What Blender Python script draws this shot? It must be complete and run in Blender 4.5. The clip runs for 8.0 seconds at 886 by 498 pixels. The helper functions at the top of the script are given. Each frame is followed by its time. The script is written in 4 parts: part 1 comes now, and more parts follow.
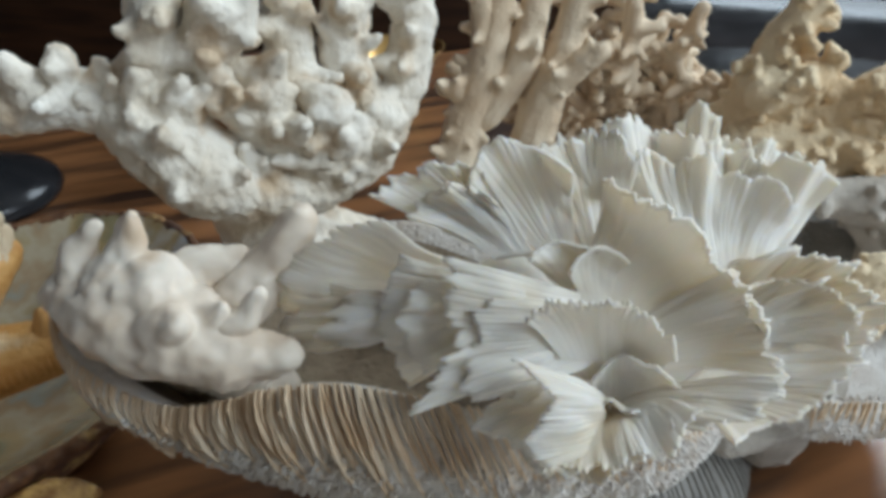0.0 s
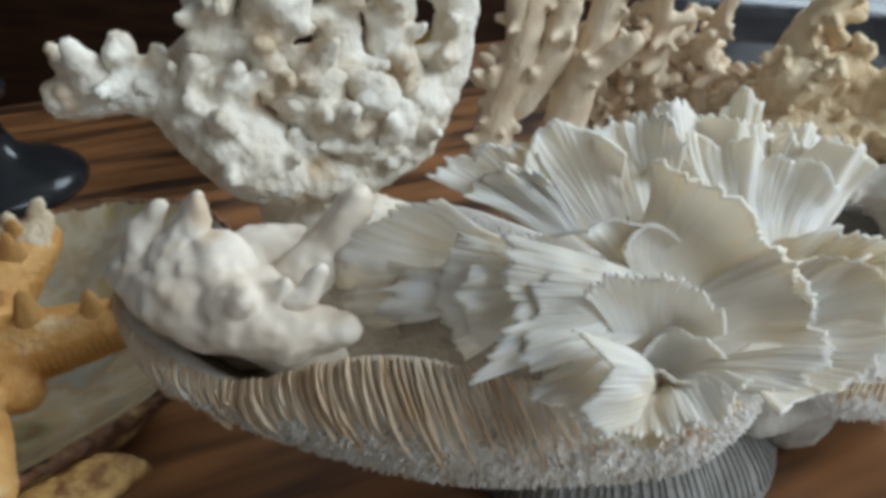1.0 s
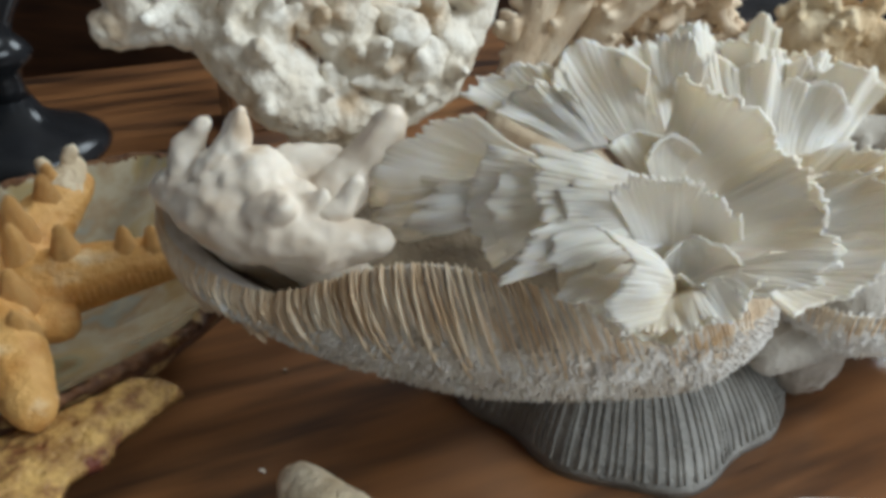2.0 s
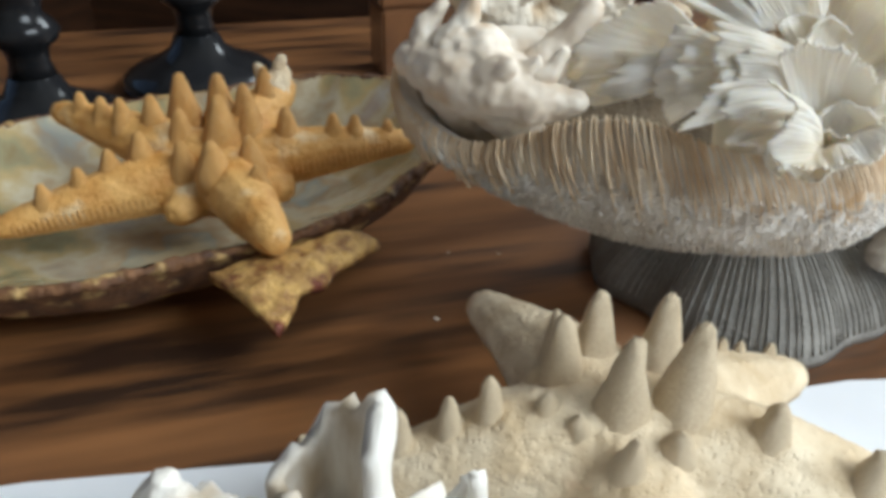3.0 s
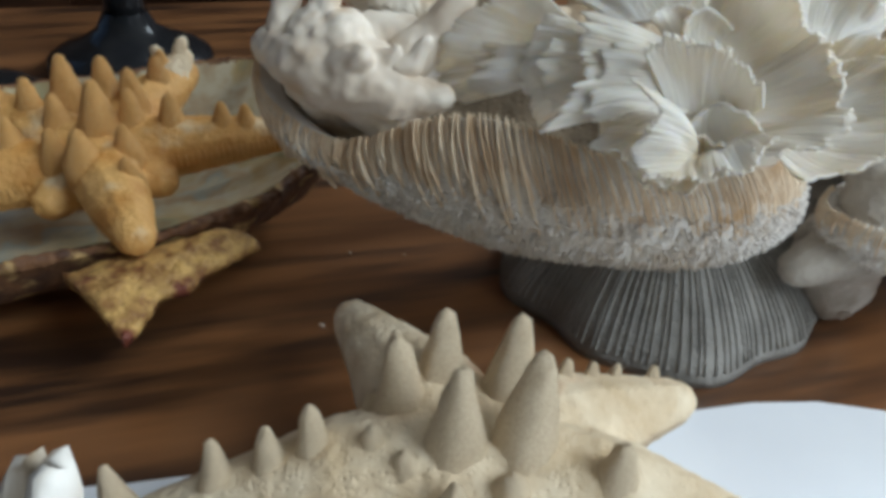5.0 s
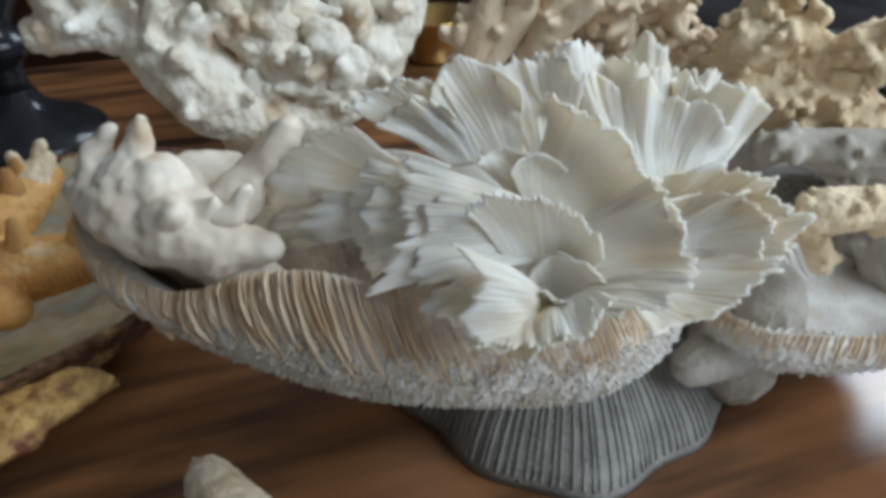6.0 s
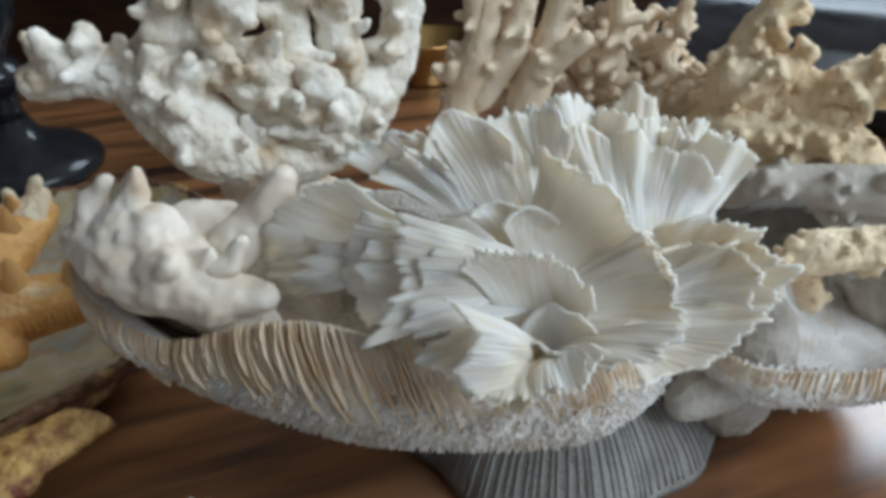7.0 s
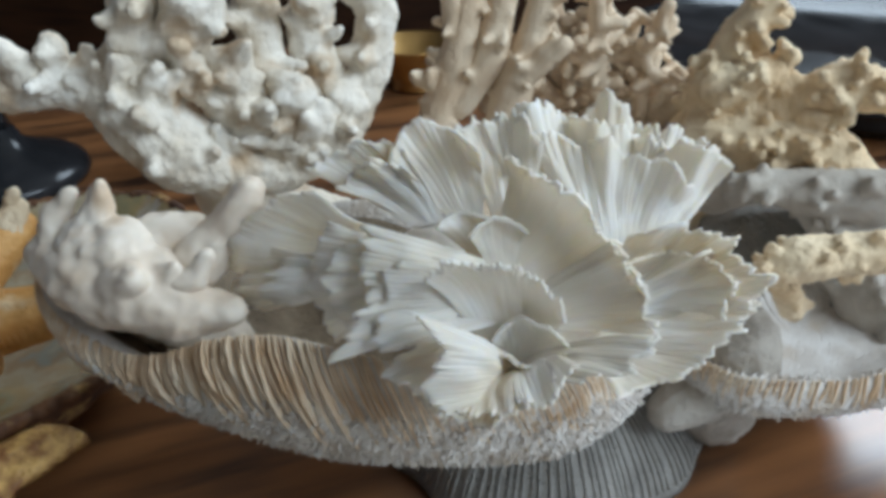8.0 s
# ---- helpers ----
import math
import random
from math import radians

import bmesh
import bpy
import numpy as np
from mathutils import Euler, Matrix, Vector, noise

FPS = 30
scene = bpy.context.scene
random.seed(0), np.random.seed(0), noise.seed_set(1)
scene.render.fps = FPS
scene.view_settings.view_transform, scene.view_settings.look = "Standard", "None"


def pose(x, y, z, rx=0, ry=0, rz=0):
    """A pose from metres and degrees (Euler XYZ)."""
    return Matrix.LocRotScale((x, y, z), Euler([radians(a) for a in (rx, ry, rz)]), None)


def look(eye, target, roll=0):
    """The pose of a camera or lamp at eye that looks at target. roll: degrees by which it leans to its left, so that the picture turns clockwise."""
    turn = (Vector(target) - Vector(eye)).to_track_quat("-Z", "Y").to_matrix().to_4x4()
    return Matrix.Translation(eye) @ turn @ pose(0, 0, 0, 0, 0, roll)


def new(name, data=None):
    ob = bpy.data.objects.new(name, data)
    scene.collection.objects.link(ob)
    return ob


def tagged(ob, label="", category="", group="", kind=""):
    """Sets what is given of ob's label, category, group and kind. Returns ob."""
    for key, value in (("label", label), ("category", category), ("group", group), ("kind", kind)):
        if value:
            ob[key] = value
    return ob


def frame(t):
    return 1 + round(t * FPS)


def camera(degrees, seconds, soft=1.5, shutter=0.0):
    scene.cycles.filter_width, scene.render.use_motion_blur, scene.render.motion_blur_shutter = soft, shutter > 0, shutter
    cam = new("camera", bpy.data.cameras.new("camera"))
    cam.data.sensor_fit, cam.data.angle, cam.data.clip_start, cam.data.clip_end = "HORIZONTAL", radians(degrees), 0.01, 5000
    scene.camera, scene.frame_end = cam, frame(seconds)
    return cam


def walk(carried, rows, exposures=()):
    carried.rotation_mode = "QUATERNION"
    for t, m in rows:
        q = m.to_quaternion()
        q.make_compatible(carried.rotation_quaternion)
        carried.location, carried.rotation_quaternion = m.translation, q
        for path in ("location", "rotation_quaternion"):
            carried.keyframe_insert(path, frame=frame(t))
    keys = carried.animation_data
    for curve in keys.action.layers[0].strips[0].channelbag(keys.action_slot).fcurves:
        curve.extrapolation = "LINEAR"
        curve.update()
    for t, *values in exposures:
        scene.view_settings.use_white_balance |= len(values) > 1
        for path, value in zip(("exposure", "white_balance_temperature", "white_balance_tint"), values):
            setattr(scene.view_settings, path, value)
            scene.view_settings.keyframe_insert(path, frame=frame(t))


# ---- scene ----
cam = camera(60.3, 8.0, soft=4.3)
PATH = [
    (0, (0.048, 0.013, 0.299), (-0.214, 1.733, -0.688), -0.7),
    (0.5, (0.041, 0.005, 0.303), (-0.229, 1.724, -0.683), -0.7),
    (1, (0.033, -0.001, 0.299), (-0.234, 1.714, -0.695), -0.6),
    (1.2, (0.034, 0.003, 0.297), (-0.224, 1.718, -0.698), -0.3),
    (2.3, (0.02, -0.059, 0.273), (-0.296, 1.645, -0.725), 0.5),
    (2.5, (0.01, -0.085, 0.269), (-0.378, 1.602, -0.731), 0.7),
    (3, (0.004, -0.129, 0.261), (-0.48, 1.534, -0.739), 1.0),
    (3.5, (0.008, -0.143, 0.225), (-0.477, 1.505, -0.799), 2.6),
    (4, (0.019, -0.137, 0.228), (-0.466, 1.501, -0.813), 3.1),
    (4.5, (0.031, -0.125, 0.235), (-0.462, 1.507, -0.811), 2.8),
    (5, (0.051, -0.082, 0.255), (-0.413, 1.568, -0.776), 2.4),
    (5.2, (0.061, -0.067, 0.261), (-0.389, 1.589, -0.767), 1.9),
    (6.3, (0.085, -0.014, 0.299), (-0.288, 1.666, -0.72), -0.6),
    (6.5, (0.085, -0.014, 0.302), (-0.289, 1.673, -0.705), -0.6),
    (7, (0.083, -0.015, 0.304), (-0.291, 1.676, -0.696), -0.6),
    (7.5, (0.087, -0.012, 0.305), (-0.286, 1.683, -0.69), -1.0),
    (8, (0.092, -0.007, 0.303), (-0.282, 1.69, -0.686), -1.1),
]
walk(cam, [(t, look(eye, target, roll)) for t, eye, target, roll in PATH],
     [(0, -0.14, 6150, 8), (1.0, -0.08, 6150, 8), (2.3, 0.12, 6500, 8.5), (3.0, 0.37, 6550, 9), (3.3, 0.1, 6350, 8.5), (3.6, -0.22, 5900, 8), (4.0, -0.3, 5850, 8),
      (4.5, -0.25, 5900, 8), (5.0, -0.08, 6250, 8), (6.3, -0.12, 5980, 8), (8.0, -0.12, 5980, 8)])

# ---- world, windows, light ----
world = bpy.data.worlds.new("sky")
scene.world = world
world.use_nodes = True
sky = world.node_tree.nodes.new("ShaderNodeTexSky")
sky.sky_type, sky.sun_disc = "NISHITA", False
sky.sun_elevation, sky.sun_rotation = radians(40), radians(70)
world.node_tree.links.new(sky.outputs[0], world.node_tree.nodes["Background"].inputs[0])
world.node_tree.nodes["Background"].inputs[1].default_value = 0.12


def window_light(name, m, width, height, power, colour):
    lamp = bpy.data.lights.new(name, "AREA")
    lamp.shape, lamp.size, lamp.size_y, lamp.energy, lamp.color = "RECTANGLE", width, height, power, colour
    ob = new(name, lamp)
    ob.matrix_world = m
    return ob


window_light("window_daylight", look((1.5, -0.12, 1.3), (0.0, 0.2, 0.1)), 1.25, 1.1, 37, (0.84, 0.94, 1.0))
window_light("window_daylight", look((0.925, 2.2, 1.6), (0.2, 0.2, 0.05)), 1.0, 0.95, 34, (0.84, 0.94, 1.0))


# ---- materials ----
def material(name, dark, light, rough=0.6, scale=40.0, bump=0.3, bump_scale=300.0, pores=0.0, pore_scale=400.0,
             metal=0.0, coat=0.0, coat_rough=0.08, sss=0.0, stain=None, stain_scale=15.0, stain_at=0.55, stretch=(1, 1, 1), distance=0.001):
    """Two-scale mottled surface: broad tone, fine grain, optional stains and pores."""
    m = bpy.data.materials.new(name)
    m.use_nodes = True
    nt = m.node_tree
    nodes, link = nt.nodes, nt.links.new
    p = nodes["Principled BSDF"]
    coords = nodes.new("ShaderNodeTexCoord")
    mapping = nodes.new("ShaderNodeMapping")
    mapping.inputs["Scale"].default_value = stretch
    link(coords.outputs["Object"], mapping.inputs[0])
    broad = nodes.new("ShaderNodeTexNoise")
    broad.inputs["Scale"].default_value, broad.inputs["Detail"].default_value = scale, 6
    link(mapping.outputs[0], broad.inputs["Vector"])
    ramp = nodes.new("ShaderNodeValToRGB")
    ramp.color_ramp.elements[0].position, ramp.color_ramp.elements[1].position = 0.33, 0.67
    ramp.color_ramp.elements[0].color, ramp.color_ramp.elements[1].color = (*dark, 1), (*light, 1)
    link(broad.outputs[0], ramp.inputs[0])
    colour = ramp.outputs[0]
    if stain:
        patch = nodes.new("ShaderNodeTexNoise")
        patch.inputs["Scale"].default_value, patch.inputs["Detail"].default_value = stain_scale, 5
        link(mapping.outputs[0], patch.inputs["Vector"])
        cut = nodes.new("ShaderNodeMapRange")
        cut.inputs["From Min"].default_value, cut.inputs["From Max"].default_value = stain_at, stain_at + 0.14
        link(patch.outputs[0], cut.inputs[0])
        mix = nodes.new("ShaderNodeMix")
        mix.data_type = "RGBA"
        link(cut.outputs[0], mix.inputs[0])
        link(colour, mix.inputs[6])
        mix.inputs[7].default_value = (*stain, 1)
        colour = mix.outputs[2]
    link(colour, p.inputs["Base Color"])
    fine = nodes.new("ShaderNodeTexNoise")
    fine.inputs["Scale"].default_value, fine.inputs["Detail"].default_value = bump_scale, 5
    link(mapping.outputs[0], fine.inputs["Vector"])
    height = fine.outputs[0]
    if pores:
        cells = nodes.new("ShaderNodeTexVoronoi")
        cells.inputs["Scale"].default_value = pore_scale
        link(mapping.outputs[0], cells.inputs["Vector"])
        pit = nodes.new("ShaderNodeMapRange")
        pit.inputs["From Max"].default_value, pit.inputs["To Max"].default_value = 0.45, pores
        link(cells.outputs["Distance"], pit.inputs[0])
        both = nodes.new("ShaderNodeMath")
        both.operation = "ADD"
        link(height, both.inputs[0])
        link(pit.outputs[0], both.inputs[1])
        height = both.outputs[0]
    b = nodes.new("ShaderNodeBump")
    b.inputs["Strength"].default_value, b.inputs["Distance"].default_value = bump, distance
    link(height, b.inputs["Height"])
    link(b.outputs[0], p.inputs["Normal"])
    gloss = nodes.new("ShaderNodeMapRange")
    gloss.inputs["To Min"].default_value, gloss.inputs["To Max"].default_value = rough - 0.1, min(1.0, rough + 0.1)
    link(broad.outputs[0], gloss.inputs[0])
    link(gloss.outputs[0], p.inputs["Roughness"])
    p.inputs["Metallic"].default_value = metal
    p.inputs["Coat Weight"].default_value = coat
    p.inputs["Coat Roughness"].default_value = coat_rough
    if sss:
        p.inputs["Subsurface Weight"].default_value = sss
        p.inputs["Subsurface Radius"].default_value = (1.0, 0.75, 0.5)
        p.inputs["Subsurface Scale"].default_value = 0.004
    return m


# near-black patches: dark grain, plus shadows on the table put into the colour
WOOD = material("table_wood", (0.14, 0.058, 0.022), (0.33, 0.14, 0.05), 0.36, 5, 0.08, 60, coat=0.9,
                stain=(0.035, 0.017, 0.01), stain_scale=3.5, stain_at=0.485, stretch=(1, 7, 1), coat_rough=0.3)
PANEL = material("panel_wood", (0.03, 0.013, 0.007), (0.075, 0.03, 0.013), 0.45, 4, 0.15, 40, stretch=(1, 1, 8))
PLASTER = material("wall_plaster", (0.5, 0.46, 0.4), (0.56, 0.52, 0.46), 0.85, 6, 0.1, 90)
CEILING = material("ceiling_paint", (0.68, 0.66, 0.62), (0.74, 0.72, 0.68), 0.9, 6, 0.05, 90)
PAPER = material("paper", (0.84, 0.86, 0.9), (0.88, 0.9, 0.93), 0.8, 20, 0.05, 300)
PETAL = material("petal_white", (0.925, 0.86, 0.745), (0.96, 0.94, 0.895), 0.6, 30, 0.2, 420, sss=0.3,
                 stain=(0.89, 0.8, 0.66), stain_scale=32, stain_at=0.53)
KNOB = material("knobby_white", (0.7, 0.61, 0.48), (0.85, 0.8, 0.71), 0.7, 40, 0.5, 400, pores=0.6, pore_scale=330,
                stain=(0.6, 0.46, 0.31), stain_scale=45, stain_at=0.53)
LUMP = material("lump_white", (0.62, 0.5, 0.38), (0.8, 0.73, 0.63), 0.5, 35, 0.2, 260, sss=0.1,
                stain=(0.64, 0.5, 0.36), stain_scale=40, stain_at=0.54)
BRANCH = material("branch_cream", (0.64, 0.48, 0.32), (0.8, 0.67, 0.5), 0.7, 40, 0.5, 420, pores=0.7, pore_scale=420)
TAN = material("coral_tan", (0.66, 0.48, 0.28), (0.83, 0.68, 0.46), 0.75, 45, 0.6, 380, pores=0.6, pore_scale=350)
PLATE = material("plate_coral", (0.56, 0.5, 0.44), (0.75, 0.71, 0.66), 0.75, 60, 0.8, 420, pores=0.8, pore_scale=380,
                 stain=(0.56, 0.47, 0.37), stain_scale=50, stain_at=0.56)
SEPTUM = material("septum_cream", (0.62, 0.43, 0.25), (0.79, 0.67, 0.51), 0.7, 60, 0.4, 500)
GREY = material("grey_coral", (0.2, 0.185, 0.165), (0.33, 0.31, 0.28), 0.85, 40, 0.8, 350, pores=0.7, pore_scale=300)
GOLD = material("gold_star", (0.55, 0.25, 0.055), (0.8, 0.46, 0.155), 0.6, 50, 0.6, 330, pores=0.7, pore_scale=420,
                stain=(0.78, 0.6, 0.36), stain_scale=40, stain_at=0.58)
CREAM = material("cream_star", (0.62, 0.47, 0.29), (0.82, 0.69, 0.5), 0.7, 50, 0.6, 330, pores=0.8, pore_scale=450,
                 stain=(0.7, 0.48, 0.3), stain_scale=32, stain_at=0.62)
MUREX = material("murex_white", (0.7, 0.64, 0.55), (0.88, 0.87, 0.84), 0.5, 60, 0.5, 260,
                 stain=(0.52, 0.42, 0.3), stain_scale=60, stain_at=0.5, stretch=(1, 0.25, 0.3))
NACRE = material("nacre", (0.26, 0.18, 0.08), (0.52, 0.45, 0.32), 0.14, 16, 0.05, 40, coat=1.0,
                 stain=(0.31, 0.32, 0.31), stain_scale=13, stain_at=0.62)
CRUST = material("shell_crust", (0.07, 0.03, 0.016), (0.22, 0.1, 0.04), 0.75, 90, 0.9, 260, pores=0.5, pore_scale=200,
                 stain=(0.55, 0.36, 0.14), stain_scale=70, stain_at=0.56)
FLAP = material("shell_flap", (0.22, 0.09, 0.025), (0.7, 0.43, 0.14), 0.55, 120, 1.0, 300, pores=0.8, pore_scale=240,
                stain=(0.17, 0.04, 0.02), stain_scale=75, stain_at=0.52)
BLACK = material("black_glaze", (0.008, 0.009, 0.01), (0.02, 0.02, 0.022), 0.14, 20, 0.05, 80)
BRASS = material("brass", (0.5, 0.3, 0.1), (0.66, 0.42, 0.16), 0.3, 30, 0.1, 200, metal=1.0)
DARK = material("dark_metal", (0.012, 0.013, 0.015), (0.035, 0.037, 0.04), 0.2, 12, 0.1, 60)
# brown of the plate's hollow, darkened to carry the shade inside it
HOLLOW_SHADE = material("coral_hollow_shade", (0.16, 0.12, 0.08), (0.34, 0.27, 0.19), 0.9, 60, 0.8, 300, pores=0.8, pore_scale=260)
for dull in (BLACK, DARK):
    dull.node_tree.nodes["Principled BSDF"].inputs["Specular IOR Level"].default_value = 0.25

# light shows through the thin petals
tree = PETAL.node_tree
glow, both = tree.nodes.new("ShaderNodeBsdfTranslucent"), tree.nodes.new("ShaderNodeMixShader")
glow.inputs["Color"].default_value = (0.94, 0.84, 0.67, 1)
both.inputs[0].default_value = 0.3
tree.links.new(tree.nodes["Principled BSDF"].outputs[0], both.inputs[1])
tree.links.new(glow.outputs[0], both.inputs[2])
tree.links.new(both.outputs[0], tree.nodes["Material Output"].inputs["Surface"])

# bands of colour in the mother-of-pearl
for node in NACRE.node_tree.nodes:
    if node.type == "VALTORGB":
        for at, tint in ((0.4, (0.3, 0.27, 0.15)), (0.46, (0.46, 0.34, 0.16)), (0.52, (0.54, 0.47, 0.33)), (0.58, (0.44, 0.32, 0.19)), (0.62, (0.36, 0.38, 0.32))):
            node.color_ramp.elements.new(at).color = (*tint, 1)
STUMP = material("stump_coral", (0.4, 0.35, 0.29), (0.54, 0.49, 0.42), 0.85, 60, 0.7, 300, pores=0.7, pore_scale=650)


# ---- builders ----
def mesh_of(name, verts, faces, mat, smooth=True):
    me = bpy.data.meshes.new(name)
    me.from_pydata([tuple(v) for v in verts], [], faces)
    me.materials.append(mat)
    me.polygons.foreach_set("use_smooth", [smooth] * len(me.polygons))
    me.update()
    return me


def part(name, me, parent, label=""):
    ob = new(name, me)
    ob.parent = parent
    return tagged(ob, label)


def box(name, lo, hi, mat, bevel=0.0):
    bm = bmesh.new()
    bmesh.ops.create_cube(bm, size=1)
    c, s = [(a + b) / 2 for a, b in zip(lo, hi)], [b - a for a, b in zip(lo, hi)]
    bm.transform(Matrix.Translation(c) @ Matrix.Diagonal((*s, 1)))
    if bevel:
        bmesh.ops.bevel(bm, geom=bm.edges[:], offset=bevel, segments=3, affect="EDGES")
    me = bpy.data.meshes.new(name)
    bm.to_mesh(me)
    bm.free()
    me.materials.append(mat)
    return me


def capsule(verts, faces, p, q, r, s, n=10):
    """A closed tapered limb from p to q."""
    p, q = np.array(p, float), np.array(q, float)
    axis = q - p
    length = np.linalg.norm(axis)
    axis = axis / length if length > 1e-6 else np.array((0, 0, 1.0))
    side = np.cross(axis, (0.31, 0.52, 0.79))
    side /= np.linalg.norm(side)
    up = np.cross(axis, side)
    rings = [(p, -1.0, r), (p, -0.7, r), (p, 0.0, r), (q, 0.0, s), (q, 0.7, s), (q, 1.0, s)]
    base = len(verts)
    for c, k, rad in rings:
        w = rad * math.sqrt(max(0.0, 1 - k * k)) + rad * 0.02
        for i in range(n):
            a = 2 * math.pi * i / n
            verts.append(c + axis * k * rad + (side * math.cos(a) + up * math.sin(a)) * w)
    for j in range(len(rings) - 1):
        for i in range(n):
            k = (i + 1) % n
            faces.append((base + j * n + i, base + j * n + k, base + (j + 1) * n + k, base + (j + 1) * n + i))
    faces.append(tuple(base + i for i in reversed(range(n))))
    faces.append(tuple(base + (len(rings) - 1) * n + i for i in range(n)))


def fuse(name, limbs, mat, voxel=0.0012, smooth=4, rough=0.0, rough_scale=120.0):
    """Limbs (p, q, r, s) grown together into one skin."""
    verts, faces = [], []
    for p, q, r, s in limbs:
        capsule(verts, faces, p, q, r, s)
    raw = mesh_of(name, verts, faces, mat)
    ob = new(name, raw)
    re = ob.modifiers.new("skin", "REMESH")
    re.mode, re.voxel_size, re.use_smooth_shade = "VOXEL", voxel, True
    sm = ob.modifiers.new("soft", "SMOOTH")
    sm.factor, sm.iterations = 0.5, smooth
    done = bpy.data.meshes.new_from_object(ob.evaluated_get(bpy.context.evaluated_depsgraph_get()))
    bpy.data.objects.remove(ob)
    bpy.data.meshes.remove(raw)
    if rough:
        spots = np.empty(len(done.vertices) * 3)
        done.vertices.foreach_get("co", spots)
        ways = np.empty(len(done.vertices) * 3)
        done.vertices.foreach_get("normal", ways)
        spots = spots.reshape(-1, 3)
        lift = np.empty(len(spots))
        for i, spot in enumerate(spots):
            c = Vector(spot) * rough_scale
            lift[i] = noise.noise(c) + 0.6 * noise.noise(c * 2.3) + 0.35 * noise.noise(c * 5.1)
        spots += ways.reshape(-1, 3) * (lift * rough)[:, None]
        done.vertices.foreach_set("co", spots.ravel())
        done.update()
    done.materials.clear()
    done.materials.append(mat)
    done.polygons.foreach_set("use_smooth", [True] * len(done.polygons))
    done.name = name
    return done


def chain(points, radii):
    """A limb that bends through points."""
    return [(a, b, r, s) for a, b, r, s in zip(points, points[1:], radii, radii[1:])]


def knobs(limbs, count, rng, length, radius, bias=(0, -0.5, 0.6), spread=1.0, taper=0.55):
    """Short blunt knobs that stand off the limbs."""
    out = []
    weight = [math.dist(p, q) + 0.5 * (r + s) for p, q, r, s in limbs]
    for p, q, r, s in rng.choices(limbs, weight, k=count):
        f = rng.random()
        c = Vector(p).lerp(Vector(q), f)
        d = Vector((rng.gauss(0, spread), rng.gauss(0, spread), rng.gauss(0, spread))) + Vector(bias)
        axis = (Vector(q) - Vector(p))
        if axis.length > 1e-6:
            d -= axis.normalized() * d.dot(axis.normalized()) * 0.7
        d.normalize()
        rad = r + (s - r) * f
        k = rng.uniform(0.7, 1.25)
        out.append((tuple(c), tuple(c + d * (rad + length * k)), radius * k * 1.15, radius * k * taper))
    return out


def branching(name, label, groups, mat, rng, knob_sets, stem=(), voxel=0.0014, smooth=5, rough=0.0008, scale=150):
    """A coral of several branches, each with knobs of its own, on a common stem."""
    coral = tagged(new(name), label, "coral")
    total = sum(math.dist(p, q) + 0.5 * (r + s) for g in groups for p, q, r, s in g)
    for g in groups:
        share = sum(math.dist(p, q) + 0.5 * (r + s) for p, q, r, s in g) / total
        grown = list(g)
        for count, length, radius, bias, spread, taper in knob_sets:
            grown += knobs(g, max(1, round(count * share)), rng, length, radius, bias, spread, taper)
        part("branch", fuse("branch", grown, mat, voxel, smooth, rough, scale), coral)
    if stem:
        part("stem", fuse("stem", list(stem), mat, voxel * 1.3, smooth, rough, scale), coral)
    return coral


def lathe(name, outline, mat, n=40):
    """A turned body: outline of (radius, height)."""
    verts = [(r * math.cos(2 * math.pi * i / n), r * math.sin(2 * math.pi * i / n), z) for r, z in outline for i in range(n)]
    faces = [(j * n + i, j * n + (i + 1) % n, (j + 1) * n + (i + 1) % n, (j + 1) * n + i)
             for j in range(len(outline) - 1) for i in range(n)]
    faces.append(tuple(reversed(range(n))))
    faces.append(tuple((len(outline) - 1) * n + i for i in range(n)))
    return mesh_of(name, verts, faces, mat)


def thicken(me, thickness, mat):
    ob = new("sheet", me)
    so = ob.modifiers.new("thick", "SOLIDIFY")
    so.thickness, so.offset = thickness, 0.0
    done = bpy.data.meshes.new_from_object(ob.evaluated_get(bpy.context.evaluated_depsgraph_get()))
    bpy.data.objects.remove(ob)
    done.polygons.foreach_set("use_smooth", [True] * len(done.polygons))
    return done


